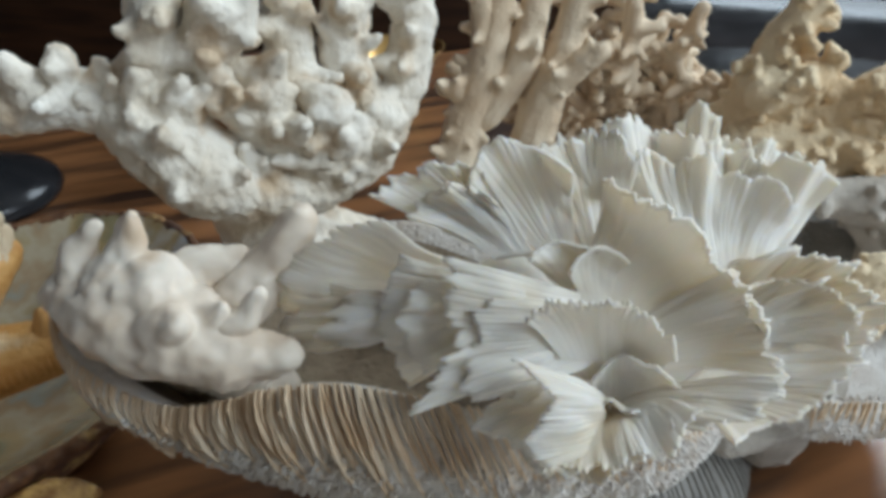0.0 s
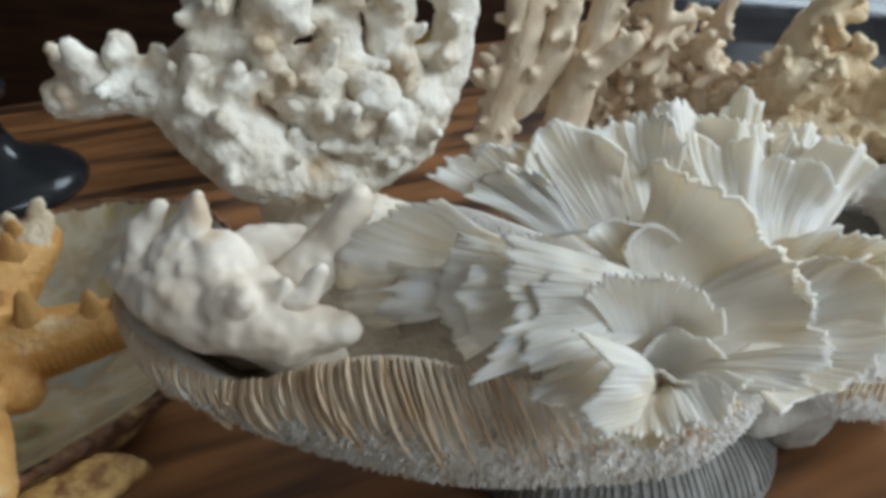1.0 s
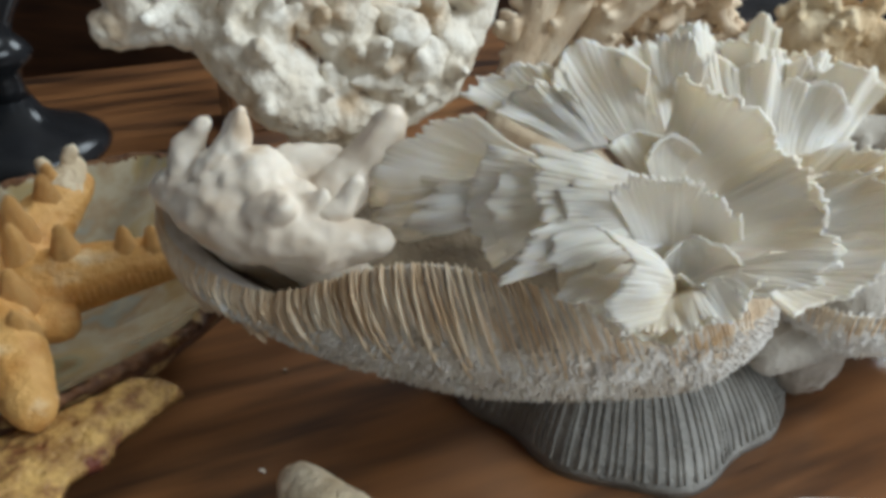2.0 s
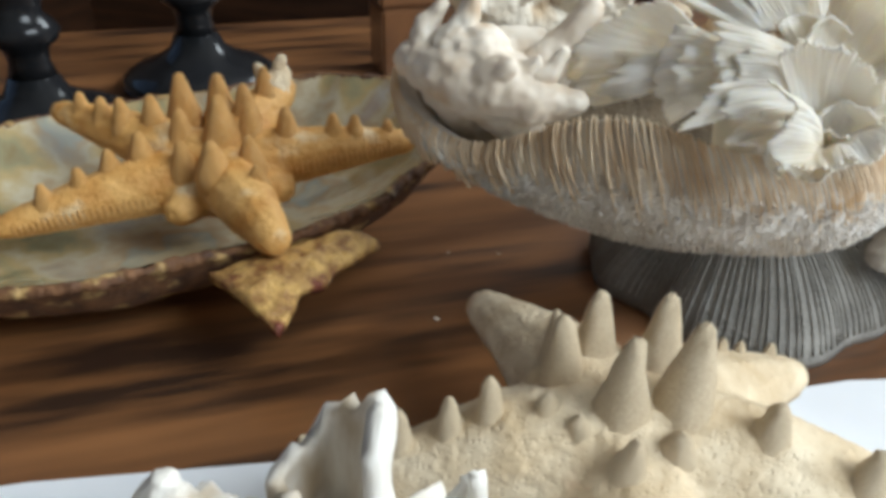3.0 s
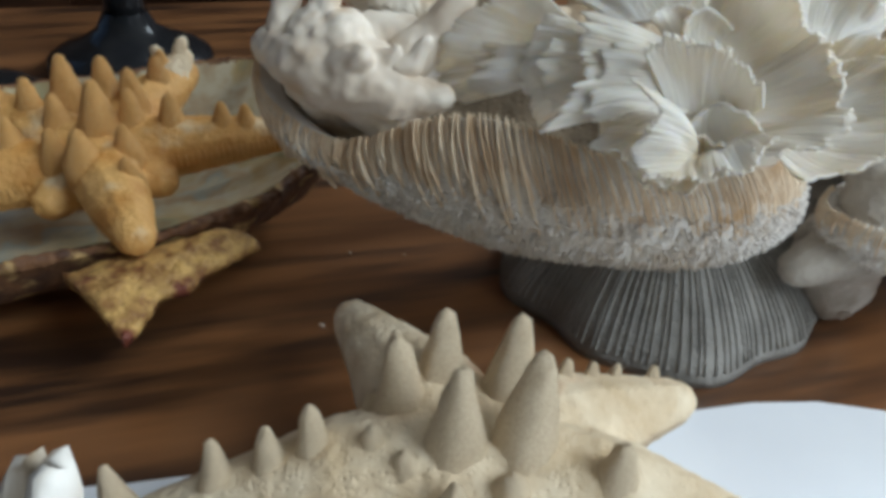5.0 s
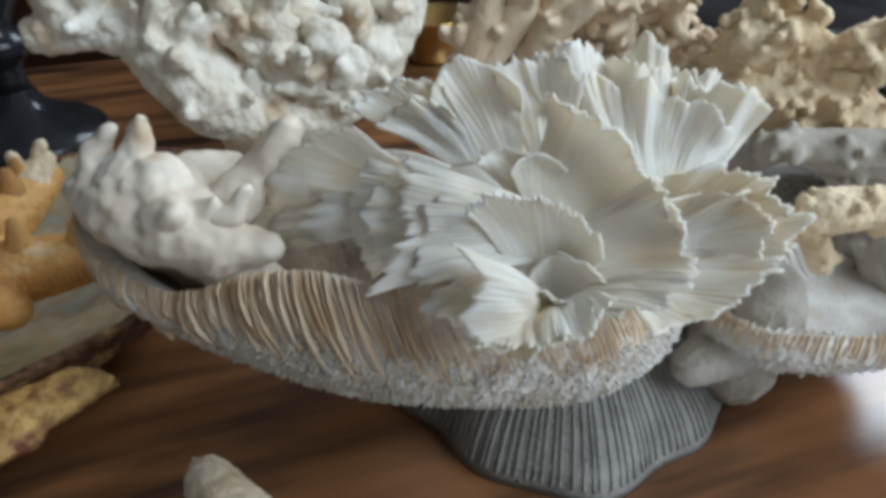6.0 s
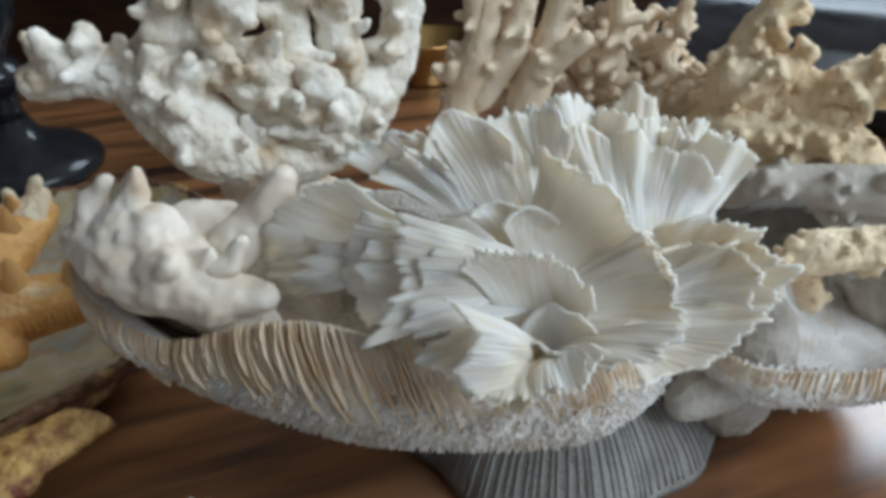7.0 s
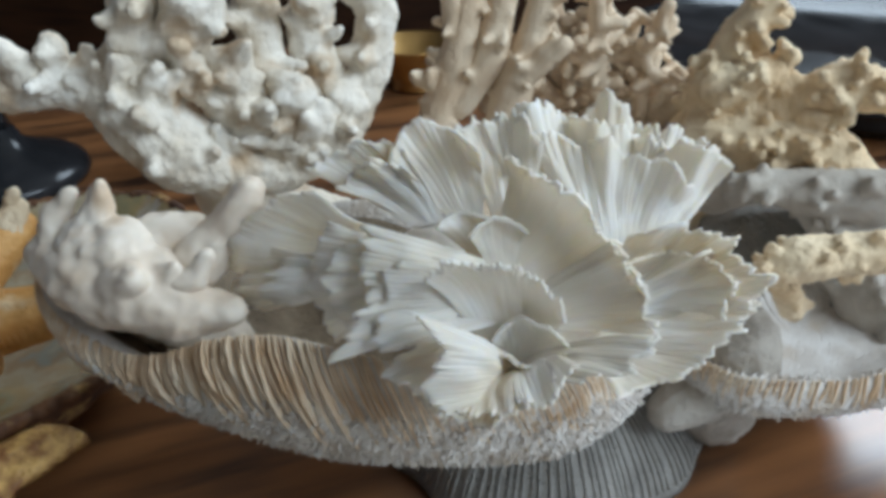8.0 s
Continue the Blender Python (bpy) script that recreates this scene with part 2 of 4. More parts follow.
def petal_mesh(base, left, tip, right, seed, ridges=16, ruffle=0.0019, cup=0.006, jag=0.07, spread=0.18, thickness=0.0011):
    """A ruffled fan: from base it widens to a torn, folded rim through left, tip and right."""
    rng = random.Random(seed)
    b, l, t, r = (Vector(v) for v in (base, left, tip, right))
    nu, ns = 140, 24
    normal = (r - l).cross(t - b).normalized()
    far = seed * 7.31
    knots = [rng.uniform(-1, 0.6) if rng.random() < 0.7 else rng.uniform(0.3, 1.3) for _ in range(ridges + 6)]
    lobes = [rng.uniform(-1, 1) for _ in range(ridges // 3 + 4)]
    verts, faces = [], []
    for i in range(nu + 1):
        u = i / nu
        w0, w1, w2 = 2 * (u - 0.5) * (u - 1), -4 * u * (u - 1), 2 * u * (u - 0.5)
        rim = l * w0 + t * w1 + r * w2
        foot = b + (r - l) * (spread * (u - 0.5))
        k = min(max(u + 0.07 * noise.noise((u * 6, far, 30.0)), 0.0), 1.0) * (ridges + 2)
        tooth = (0.75 + 0.9 * noise.noise((u * 9, far, 40.0))) * (knots[int(k)] + (knots[int(k) + 1] - knots[int(k)]) * (k % 1) ** 1.6) + 0.9 * noise.noise((u * 48, far, 1.0))
        k = u * (ridges // 3 + 1)
        lobe = lobes[int(k)] + (lobes[int(k) + 1] - lobes[int(k)]) * (0.5 - 0.5 * math.cos(math.pi * (k % 1)))
        fold = noise.noise((u * ridges * 0.24 + 3, far, 0.0))
        pleat = noise.noise((u * ridges * 0.62, far, 3.0)) * (0.6 + noise.noise((u * 4, far, 9.0)))
        for j in range(ns + 1):
            s = j / ns
            reach = s * (1 + jag * (1.0 * tooth * s ** 9 + 1.0 * lobe * s ** 3) + 0.05 * fold * s * s)
            drift = noise.noise((u * ridges * 0.4 + 2 * s, s * 2.2, far)) * 0.0026
            thread = noise.noise((u * ridges * 2.4 + 0.7 * s, s * 1.5, far + 6.0))
            swing = (r - l) * (0.045 * noise.noise((u * 3.1, s * 1.4, far + 20)) * s)
            c = foot.lerp(rim, reach) + swing
            bow = cup * math.sin(s * math.pi * 0.85)
            curl = 0.0022 * max(0.0, s - 0.72) / 0.28 * (0.5 + lobe)
            wave = 3.7 * fold * s * s + 1.25 * pleat * s ** 1.4 + 0.3 * thread * s ** 0.8
            verts.append(c + normal * (ruffle * wave - bow + drift * s + curl))
    for i in range(nu):
        for j in range(ns):
            a = i * (ns + 1) + j
            faces.append((a, a + ns + 1, a + ns + 2, a + 1))
    return thicken(mesh_of("petal", verts, faces, PETAL), thickness, PETAL)


def spine_mesh(name, height, radius, mat, seed=0):
    """A blunt, slightly lumpy cone with a flared foot."""
    prof = [(1.15, -0.6), (1.22, -0.3), (1.2, -0.08), (1.06, 0.08), (0.92, 0.25), (0.7, 0.48), (0.52, 0.7), (0.4, 0.85), (0.25, 0.955), (0.02, 1.0)]
    me = lathe(name, [(r * radius, h * height) for r, h in prof], mat, 14)
    for v in me.vertices:
        c = v.co * 160 + Vector((seed * 3.7, seed, 0))
        v.co += Vector((noise.noise(c), noise.noise(c + Vector((9, 0, 0))), 0)) * radius * 0.16
    me.update()
    return me


def stand(ob, foot, tip):
    """Turn a part that points up so that it points from foot to tip."""
    d = Vector(tip) - Vector(foot)
    ob.matrix_basis = Matrix.Translation(foot) @ d.to_track_quat("Z", "Y").to_matrix().to_4x4()
    return ob


# ---- the room ----
tagged(new("floor", box("floor", (-2.3, -2.5, -0.79), (1.8, 2.5, -0.75), PANEL)), "dark brown wooden floor", "floor", kind="structure")
tagged(new("ceiling", box("ceiling", (-2.3, -2.5, 2.2), (1.8, 2.5, 2.25), CEILING)), "white painted ceiling", "ceiling", kind="structure")


def walled(name, place, length, turn, opening=None, mat=PLASTER, label="plain warm plaster wall"):
    """A thick wall round a window opening (from, to, sill, head)."""
    bm = bmesh.new()
    pieces = [(-length / 2, length / 2, -0.75, 2.2)]
    if opening:
        a, b, lo, hi = opening
        pieces = [(-length / 2, a, -0.75, 2.2), (b, length / 2, -0.75, 2.2), (a, b, -0.75, lo), (a, b, hi, 2.2)]
    for x0, x1, z0, z1 in pieces:
        made = bmesh.ops.create_cube(bm, size=1)["verts"]
        bmesh.ops.transform(bm, verts=made, matrix=Matrix.Translation(((x0 + x1) / 2, 0, (z0 + z1) / 2)) @ Matrix.Diagonal((x1 - x0, 0.12, z1 - z0, 1)))
    me = bpy.data.meshes.new(name)
    bm.to_mesh(me)
    bm.free()
    me.materials.append(mat)
    ob = new(name, me)
    ob.matrix_basis = Matrix.Translation(place) @ pose(0, 0, 0, 0, 0, turn)
    return tagged(ob, label, "wall", kind="structure")


walled("wall_north", (-0.25, 2.3, 0), 3.7, 0, (0.65, 1.7, 1.1, 2.1), PANEL, "dark brown panelled wooden wall")
walled("wall_south", (-0.25, -2.3, 0), 3.7, 0)
walled("wall_east", (1.6, 0, 0), 4.6, 90, (-1.1, 0.8, 0.5, 2.1))
walled("wall_west", (-2.1, 0, 0), 4.6, 90, (-0.4, 1.0, 0.6, 2.0), PANEL, "dark brown panelled wooden wall")


def dining_table():
    table = new("table")
    tagged(table, "polished reddish brown wooden table with dark patches of grain and painted shade", "table")
    part("tabletop", box("tabletop", (-0.8, -1.3, -0.035), (1.25, 0.302, 0.0), WOOD, 0.004), table)
    for x in (-0.74, 1.19):
        for y in (-1.24, 0.24):
            part("leg", box("leg", (x - 0.035, y - 0.035, -0.75), (x + 0.035, y + 0.035, -0.036), WOOD, 0.004), table)
    table.matrix_basis = pose(-0.35, 0.6, 0, 0, 0, 33)
    return table


dining_table()


def paper_sheet():
    pts = [(-0.42, -0.055), (-0.236, 0.048), (-0.133, 0.094), (0.0, 0.168), (0.09, 0.217), (0.122, 0.235), (0.154, 0.247),
           (0.185, 0.251), (0.22, 0.243), (0.25, 0.22), (0.36, 0.0), (0.42, -0.5), (-0.3, -0.6)]
    bm = bmesh.new()
    top = bm.faces.new([bm.verts.new((x, y, 0.0008)) for x, y in reversed(pts)])
    low = bmesh.ops.extrude_face_region(bm, geom=[top])["geom"]
    bmesh.ops.translate(bm, verts=[v for v in low if isinstance(v, bmesh.types.BMVert)], vec=(0, 0, 0.0014))
    bmesh.ops.recalc_face_normals(bm, faces=bm.faces[:])
    me = bpy.data.meshes.new("paper_sheet")
    bm.to_mesh(me)
    bm.free()
    me.materials.append(PAPER)
    return tagged(new("paper_sheet", me), "bright white paper sheet lying on the wooden table", "paper")


paper_sheet()


# ---- the plate coral, a shallow bowl with fine upright ribs ----
OUTER = ((0.0, 0.0), (0.3, 0.0), (0.55, 0.03), (0.76, 0.12), (0.9, 0.25), (0.98, 0.42), (1.0, 0.58), (0.995, 0.75), (0.97, 0.91), (0.93, 1.0))
INNER = ((0.89, 0.985), (0.83, 0.9), (0.76, 0.7), (0.6, 0.48), (0.3, 0.4), (0.0, 0.4))


def bowl_coral(name, c, a, b, rim, low, skin, fins, fin_count, label, fin_from=0.0, fin_to=6.283, wave=0.02, shift=(0, 0), fin_low=0.58, fin_out=0.0017, ends=0.05, rise=0.0, inside=HOLLOW_SHADE, granules=0, hook=0.0, inner=0, full=None):
    """A plump boat-shaped plate with a hollow top and thin ribs down its outside."""
    coral = new(name)
    tagged(coral, label, "coral")
    n, m = 420, 52
    out_r, out_z = zip(*OUTER)
    knots = np.linspace(0, 1, len(OUTER))

    def at(th, s):
        grow = 1 + wave * (math.sin(3 * th + 1.2) + 0.7 * math.sin(7 * th + 0.4))
        k, z = float(np.interp(s, knots, out_r)), float(np.interp(s, knots, out_z))
        k += ends * abs(math.cos(th)) ** 2 * max(0.0, s - 0.62) / 0.38
        foot = low + rise * max(0.0, -math.cos(th)) ** 1.5 * min(1.0, k)
        h = foot + (rim(th) - foot) * z
        return Vector((c[0] + a * grow * k * math.cos(th) + shift[0] * (1 - z), c[1] + b * grow * k * math.sin(th) + shift[1] * (1 - z) - hook * max(0.0, -math.cos(th)) ** 4 * k, h))

    def hollow(th, i):
        k, z = INNER[i]
        k += ends * abs(math.cos(th)) ** 2 * z ** 3
        return Vector((c[0] + a * k * math.cos(th), c[1] + b * k * math.sin(th) - hook * max(0.0, -math.cos(th)) ** 4 * k, low + (rim(th) - low) * z))

    verts, faces = [], []
    for j in range(1, m + 1):
        for i in range(n):
            p = at(2 * math.pi * i / n, j / m)
            q = p * 230
            lump = noise.noise(q) + 0.9 * noise.noise(q * 2.1) + 0.6 * noise.noise(q * 3.7)
            way = Vector((p.x - c[0], p.y - c[1], -0.03)).normalized()
            verts.append(p + way * lump * 0.0016 * min(1.0, 2.2 * (1.05 - j / m)))
    for j in range(len(INNER) - 1):
        for i in range(n):
            verts.append(hollow(2 * math.pi * i / n, j))
    rings = m + len(INNER) - 1
    for j in range(rings - 1):
        for i in range(n):
            k = (i + 1) % n
            faces.append((j * n + i, j * n + k, (j + 1) * n + k, (j + 1) * n + i))
    faces.append(tuple(reversed(range(n))))
    faces.append(tuple((rings - 1) * n + i for i in range(n)))
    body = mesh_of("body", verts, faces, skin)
    # faces of the hollow; the default inside has shade mixed into its brown
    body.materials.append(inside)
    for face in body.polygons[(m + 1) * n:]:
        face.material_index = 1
    part("body", body, coral)
    rng = random.Random(name)
    gv, gf = [], []
    for i in range(granules):
        th, s = rng.uniform(fin_from, fin_to), rng.uniform(0.1, 0.72)
        p, q = at(th, s), at(th, s + 0.02)
        tangent = (at(th + 0.01, s) - p).normalized()
        along = (q - p).normalized()
        way = tangent.cross(along).normalized()
        if way.dot(p - Vector((c[0], c[1], p.z + 0.02))) < 0:
            way = -way
        tip, r = p + (way + along * rng.uniform(-0.3, 0.5)) * rng.uniform(0.001, 0.0026), rng.uniform(0.0005, 0.0009)
        o = len(gv)
        gv += [p + (tangent * math.cos(k * 1.257) + along * math.sin(k * 1.257) * 1.5) * r - way * 0.0012 for k in range(5)]
        gv += [tip + (tangent * math.cos(k * 1.257) + along * math.sin(k * 1.257)) * r * 0.55 for k in range(5)]
        gf += [(o + k, o + (k + 1) % 5, o + 5 + (k + 1) % 5, o + 5 + k) for k in range(5)] + [tuple(o + 5 + k for k in range(5))]
    if gv:
        tagged(part("grit", mesh_of("grit", gv, gf, skin), coral), kind="stuff")
    # thin walls that run from the rim towards the middle of the hollow
    for i in range(inner):
        th = 2 * math.pi * (i + rng.uniform(-0.2, 0.2)) / inner
        side = (hollow(th + 0.02, 1) - hollow(th - 0.02, 1)).normalized() * rng.uniform(0.0003, 0.0005)
        iv = []
        for j in range(4):
            p = hollow(th, j)
            lift = Vector((0, 0, (0.0016, 0.003, 0.0024, 0.0002)[j] * rng.uniform(0.75, 1.2)))
            iv += [p - side * 1.4 - lift * 0.3, p - side + lift, p + side + lift, p + side * 1.4 - lift * 0.3]
        faces = [(4 * j + k, 4 * j + k + 1, 4 * j + k + 5, 4 * j + k + 4) for j in range(3) for k in range(3)] + [(3, 2, 1, 0), (12, 13, 14, 15)]
        part("septum", mesh_of("septum", iv, faces, skin, False), coral)
    for i in range(fin_count):
        th = fin_from + (fin_to - fin_from) * (i + rng.uniform(-0.22, 0.22)) / fin_count
        end = fin_low + rng.uniform(-0.12, 0.12) + 0.2 * max(0.0, -math.cos(th))
        steps = 12
        half = rng.uniform(0.00032, 0.00052)
        fv, ff = [], []
        sway = rng.uniform(-0.012, 0.012)
        tall = rng.uniform(0.65, 1.2) * (1 if full is None else 0.3 + 0.7 / (1 + math.exp(-14 * (math.cos(th) - full[0]))) / (1 + math.exp(14 * (math.cos(th) - full[1]))))
        for j in range(steps + 1):
            f = j / steps
            s = 1.0 - (1.0 - end) * f
            t2 = th + sway * math.sin(f * 3 + i)
            p = at(t2, s)
            tangent = (at(t2 + 0.01, s) - at(t2 - 0.01, s)).normalized()
            along = (at(t2, min(1.0, s + 0.03)) - at(t2, s - 0.03)).normalized()
            out = along.cross(tangent).normalized()
            if out.dot(p - Vector((c[0], c[1], p.z - 0.01))) < 0:
                out = -out
            rise = fin_out * tall * (math.sin(min(1.0, f * 3 + 0.4) * 1.57) if f < 0.6 else 1 - (f - 0.6) / 0.42)
            rise *= 1 + 0.25 * noise.noise((i * 1.7, f * 9, 0.3))
            for sgn in (-1, 1):
                fv.append(p - out * 0.0015 + tangent * half * 1.3 * sgn)
                fv.append(p + out * max(0.0001, rise) + tangent * half * 0.7 * sgn + Vector((0, 0, 0.0024 * tall * max(0.0, 1 - 4 * f))))
        for j in range(steps):
            o, q = 4 * j, 4 * j + 4
            ff += [(o, o + 1, q + 1, q), (o + 3, o + 2, q + 2, q + 3), (o + 1, o + 3, q + 3, q + 1)]
        ff += [(0, 2, 3, 1), (4 * steps, 4 * steps + 1, 4 * steps + 3, 4 * steps + 2)]
        part("septum", mesh_of("septum", fv, ff, fins, False), coral)
    return coral


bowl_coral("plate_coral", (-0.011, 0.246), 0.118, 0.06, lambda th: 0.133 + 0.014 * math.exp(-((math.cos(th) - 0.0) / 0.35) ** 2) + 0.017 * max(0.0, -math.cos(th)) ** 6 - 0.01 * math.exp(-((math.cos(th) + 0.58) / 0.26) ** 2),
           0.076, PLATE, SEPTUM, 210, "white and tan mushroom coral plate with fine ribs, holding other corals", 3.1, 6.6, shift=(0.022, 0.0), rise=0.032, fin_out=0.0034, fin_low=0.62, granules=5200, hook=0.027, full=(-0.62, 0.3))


# ---- the ruffled white coral ----
def ruffled_coral():
    coral = new("ruffled_coral")
    tagged(coral, "white ruffled lettuce coral with torn thin petals on the plate", "coral")

    def petal(base, left, tip, right, seed, **more):
        part("petal", petal_mesh(base, left, tip, right, seed, **more), coral)
        if seed in (1, 2, 4, 6, 7, 8, 15, 20):
            # a shorter leaf grows in front of the broad ones
            foot = Vector(base)
            inner = [foot.lerp(Vector(v), reach) + Vector((0, -0.004, 0)) for v, reach in ((left, 0.7), (tip, 0.84), (right, 0.74))]
            part("petal", petal_mesh(base, *inner, seed + 50, **more), coral)

    # tall wall of petals behind
    petal((0.0943, 0.217, 0.1757), (0.0496, 0.228, 0.2122), (0.0844, 0.238, 0.2153), (0.1345, 0.236, 0.2012), 1, ridges=26, ruffle=0.0036, spread=0.45)
    petal((0.1, 0.227, 0.1709), (0.069, 0.243, 0.2096), (0.0995, 0.25, 0.2111), (0.1254, 0.25, 0.2015), 2, ridges=22, ruffle=0.0034, spread=0.45)
    petal((0.0499, 0.207, 0.1849), (0.0222, 0.212, 0.2028), (0.0296, 0.221, 0.2148), (0.052, 0.215, 0.2078), 3, ridges=8, spread=0.3, jag=0.03)
    petal((0.0623, 0.212, 0.1836), (0.0412, 0.222, 0.2083), (0.0553, 0.228, 0.216), (0.0713, 0.222, 0.2104), 31, ridges=12, spread=0.3)
    petal((0.0365, 0.207, 0.1836), (-0.0119, 0.214, 0.1989), (0.0108, 0.218, 0.2066), (0.0252, 0.216, 0.207), 4, ridges=14, spread=0.3)
    # petals on the shaded side
    petal((0.0132, 0.21, 0.1731), (-0.0045, 0.212, 0.1934), (-0.0325, 0.213, 0.176), (-0.0363, 0.21, 0.1559), 5, ridges=8, spread=0.3)
    petal((0.0206, 0.205, 0.1699), (-0.0245, 0.208, 0.1702), (-0.0343, 0.206, 0.1536), (-0.0261, 0.204, 0.1448), 6, ridges=9, spread=0.3)
    petal((0.0295, 0.202, 0.1703), (0.0012, 0.203, 0.1853), (-0.0021, 0.196, 0.1657), (0.0054, 0.19, 0.145), 7, ridges=14, spread=0.35)
    petal((0.0591, 0.199, 0.1689), (0.0198, 0.195, 0.1886), (0.0198, 0.183, 0.1738), (0.0135, 0.174, 0.151), 8, ridges=14, spread=0.3)
    petal((0.0615, 0.197, 0.1572), (0.02, 0.18, 0.1629), (0.0253, 0.174, 0.1567), (0.0405, 0.172, 0.1538), 9, ridges=12, spread=0.25)
    petal((0.0625, 0.192, 0.1471), (0.0304, 0.175, 0.1523), (0.0357, 0.168, 0.145), (0.0509, 0.165, 0.1382), 10, ridges=10, spread=0.25)
    # inner leaves
    petal((0.0609, 0.199, 0.1713), (0.0406, 0.194, 0.1895), (0.0502, 0.196, 0.1935), (0.0621, 0.2, 0.1906), 11, ridges=5, ruffle=0.0006, spread=0.3, jag=0.03)
    petal((0.0629, 0.198, 0.17), (0.0528, 0.192, 0.1888), (0.0609, 0.196, 0.1939), (0.0713, 0.2, 0.1865), 12, ridges=5, ruffle=0.0006, spread=0.3, jag=0.03)
    # long crest
    petal((0.0647, 0.199, 0.1696), (0.0599, 0.206, 0.211), (0.0886, 0.195, 0.1948), (0.1072, 0.188, 0.1733), 13, ridges=26, ruffle=0.0013, spread=0.4, cup=0.011)
    petal((0.0709, 0.197, 0.1585), (0.0924, 0.193, 0.1904), (0.1044, 0.188, 0.1789), (0.1087, 0.18, 0.1666), 14, ridges=14, spread=0.4)
    # petals towards the light
    petal((0.0997, 0.207, 0.1602), (0.1003, 0.212, 0.1822), (0.1323, 0.212, 0.1845), (0.1409, 0.2, 0.1658), 15, ridges=18, ruffle=0.0026, spread=0.35)
    petal((0.0985, 0.202, 0.1544), (0.1258, 0.216, 0.1838), (0.1428, 0.208, 0.1694), (0.1369, 0.2, 0.1588), 16, ridges=12, spread=0.3)
    petal((0.0951, 0.199, 0.1537), (0.1399, 0.2, 0.1667), (0.1251, 0.19, 0.1533), (0.1021, 0.182, 0.1425), 17, ridges=14, ruffle=0.0026, spread=0.35)
    # front cup
    petal((0.068, 0.193, 0.139), (0.0412, 0.174, 0.1811), (0.0634, 0.182, 0.1855), (0.0856, 0.182, 0.1661), 18, ridges=10, spread=0.25, ruffle=0.0012)
    petal((0.068, 0.192, 0.14), (0.041, 0.171, 0.1724), (0.0471, 0.164, 0.1586), (0.0517, 0.163, 0.1394), 19, ridges=9, spread=0.2)
    petal((0.069, 0.191, 0.14), (0.0505, 0.163, 0.1398), (0.0707, 0.163, 0.1449), (0.0931, 0.169, 0.1557), 20, ridges=12, spread=0.25)
    petal((0.068, 0.193, 0.139), (0.0916, 0.17, 0.1525), (0.1043, 0.174, 0.1578), (0.1088, 0.18, 0.1686), 21, ridges=12, spread=0.3)
    # low wall that folds round the middle
    petal((0.07, 0.193, 0.138), (0.061, 0.186, 0.154), (0.0705, 0.188, 0.164), (0.086, 0.184, 0.157), 23, ridges=7, spread=0.3, ruffle=0.0009, cup=0.003, jag=0.05)
    petal((0.071, 0.19, 0.139), (0.064, 0.18, 0.151), (0.07, 0.178, 0.1525), (0.079, 0.178, 0.15), 24, ridges=6, spread=0.3, ruffle=0.0012, cup=0.002, jag=0.08)
    # short stem that carries them
    part("stem", fuse("stem", [((0.069, 0.218, 0.137), (0.06, 0.23, 0.115), 0.02, 0.024), ((0.0935, 0.225, 0.1575), (0.07, 0.24, 0.12), 0.018, 0.025),
                               ((0.0342, 0.215, 0.1681), (0.05, 0.235, 0.12), 0.012, 0.022)], PETAL, 0.0025), coral)
    coral.matrix_basis = pose(0.003, 0.005, 0)


ruffled_coral()


# ---- smooth lumpy coral in the plate ----
def lumpy_coral():
    rng = random.Random(5)
    groups = [chain([(-0.1096, 0.212, 0.1574), (-0.0906, 0.205, 0.1558), (-0.0695, 0.2, 0.1512), (-0.05, 0.197, 0.148), (-0.031, 0.2, 0.1486)], [0.01, 0.0165, 0.0145, 0.011, 0.006])]
    groups.append(chain([(-0.091, 0.207, 0.1645), (-0.0859, 0.212, 0.1794), (-0.0825, 0.212, 0.1894)], [0.012, 0.0065, 0.0038]))
    groups.append(chain([(-0.1038, 0.212, 0.1605), (-0.1052, 0.213, 0.1723), (-0.0978, 0.215, 0.1828)], [0.011, 0.0065, 0.004]))
    groups.append(chain([(-0.0764, 0.21, 0.1571), (-0.0693, 0.218, 0.1672), (-0.0543, 0.222, 0.1692)], [0.011, 0.0085, 0.007]))
    groups.append(chain([(-0.0634, 0.203, 0.1551), (-0.045, 0.2, 0.1603), (-0.0388, 0.202, 0.1704)], [0.009, 0.005, 0.0035]))
    groups.append(chain([(-0.0528, 0.215, 0.157), (-0.0426, 0.222, 0.1691), (-0.0321, 0.226, 0.1837)], [0.01, 0.0085, 0.0065]))
    groups[0] += [((-0.0574, 0.2, 0.16), (-0.0496, 0.198, 0.1668), 0.006, 0.0035), ((-0.0762, 0.203, 0.166), (-0.083, 0.2, 0.168), 0.01, 0.006),
              ((-0.0728, 0.196, 0.1581), (-0.0611, 0.19, 0.1653), 0.009, 0.005), ((-0.0622, 0.197, 0.1439), (-0.0505, 0.19, 0.1438), 0.006, 0.0035)]
    groups[0] += [((-0.092, 0.21, 0.155), (-0.064, 0.203, 0.152), 0.0185, 0.0165), ((-0.09, 0.21, 0.166), (-0.075, 0.208, 0.165), 0.013, 0.012)]
    groups[0] += [((-0.073, 0.205, 0.1477), (-0.05, 0.225, 0.112), 0.012, 0.012), ((-0.0957, 0.21, 0.1472), (-0.08, 0.228, 0.115), 0.012, 0.01)]
    return branching("lumpy_coral", "smooth white and tan lumpy coral lying in the plate", groups, LUMP, rng,
                     (), (), 0.0011, 12, 0.0022, 42)


lumpy_coral()


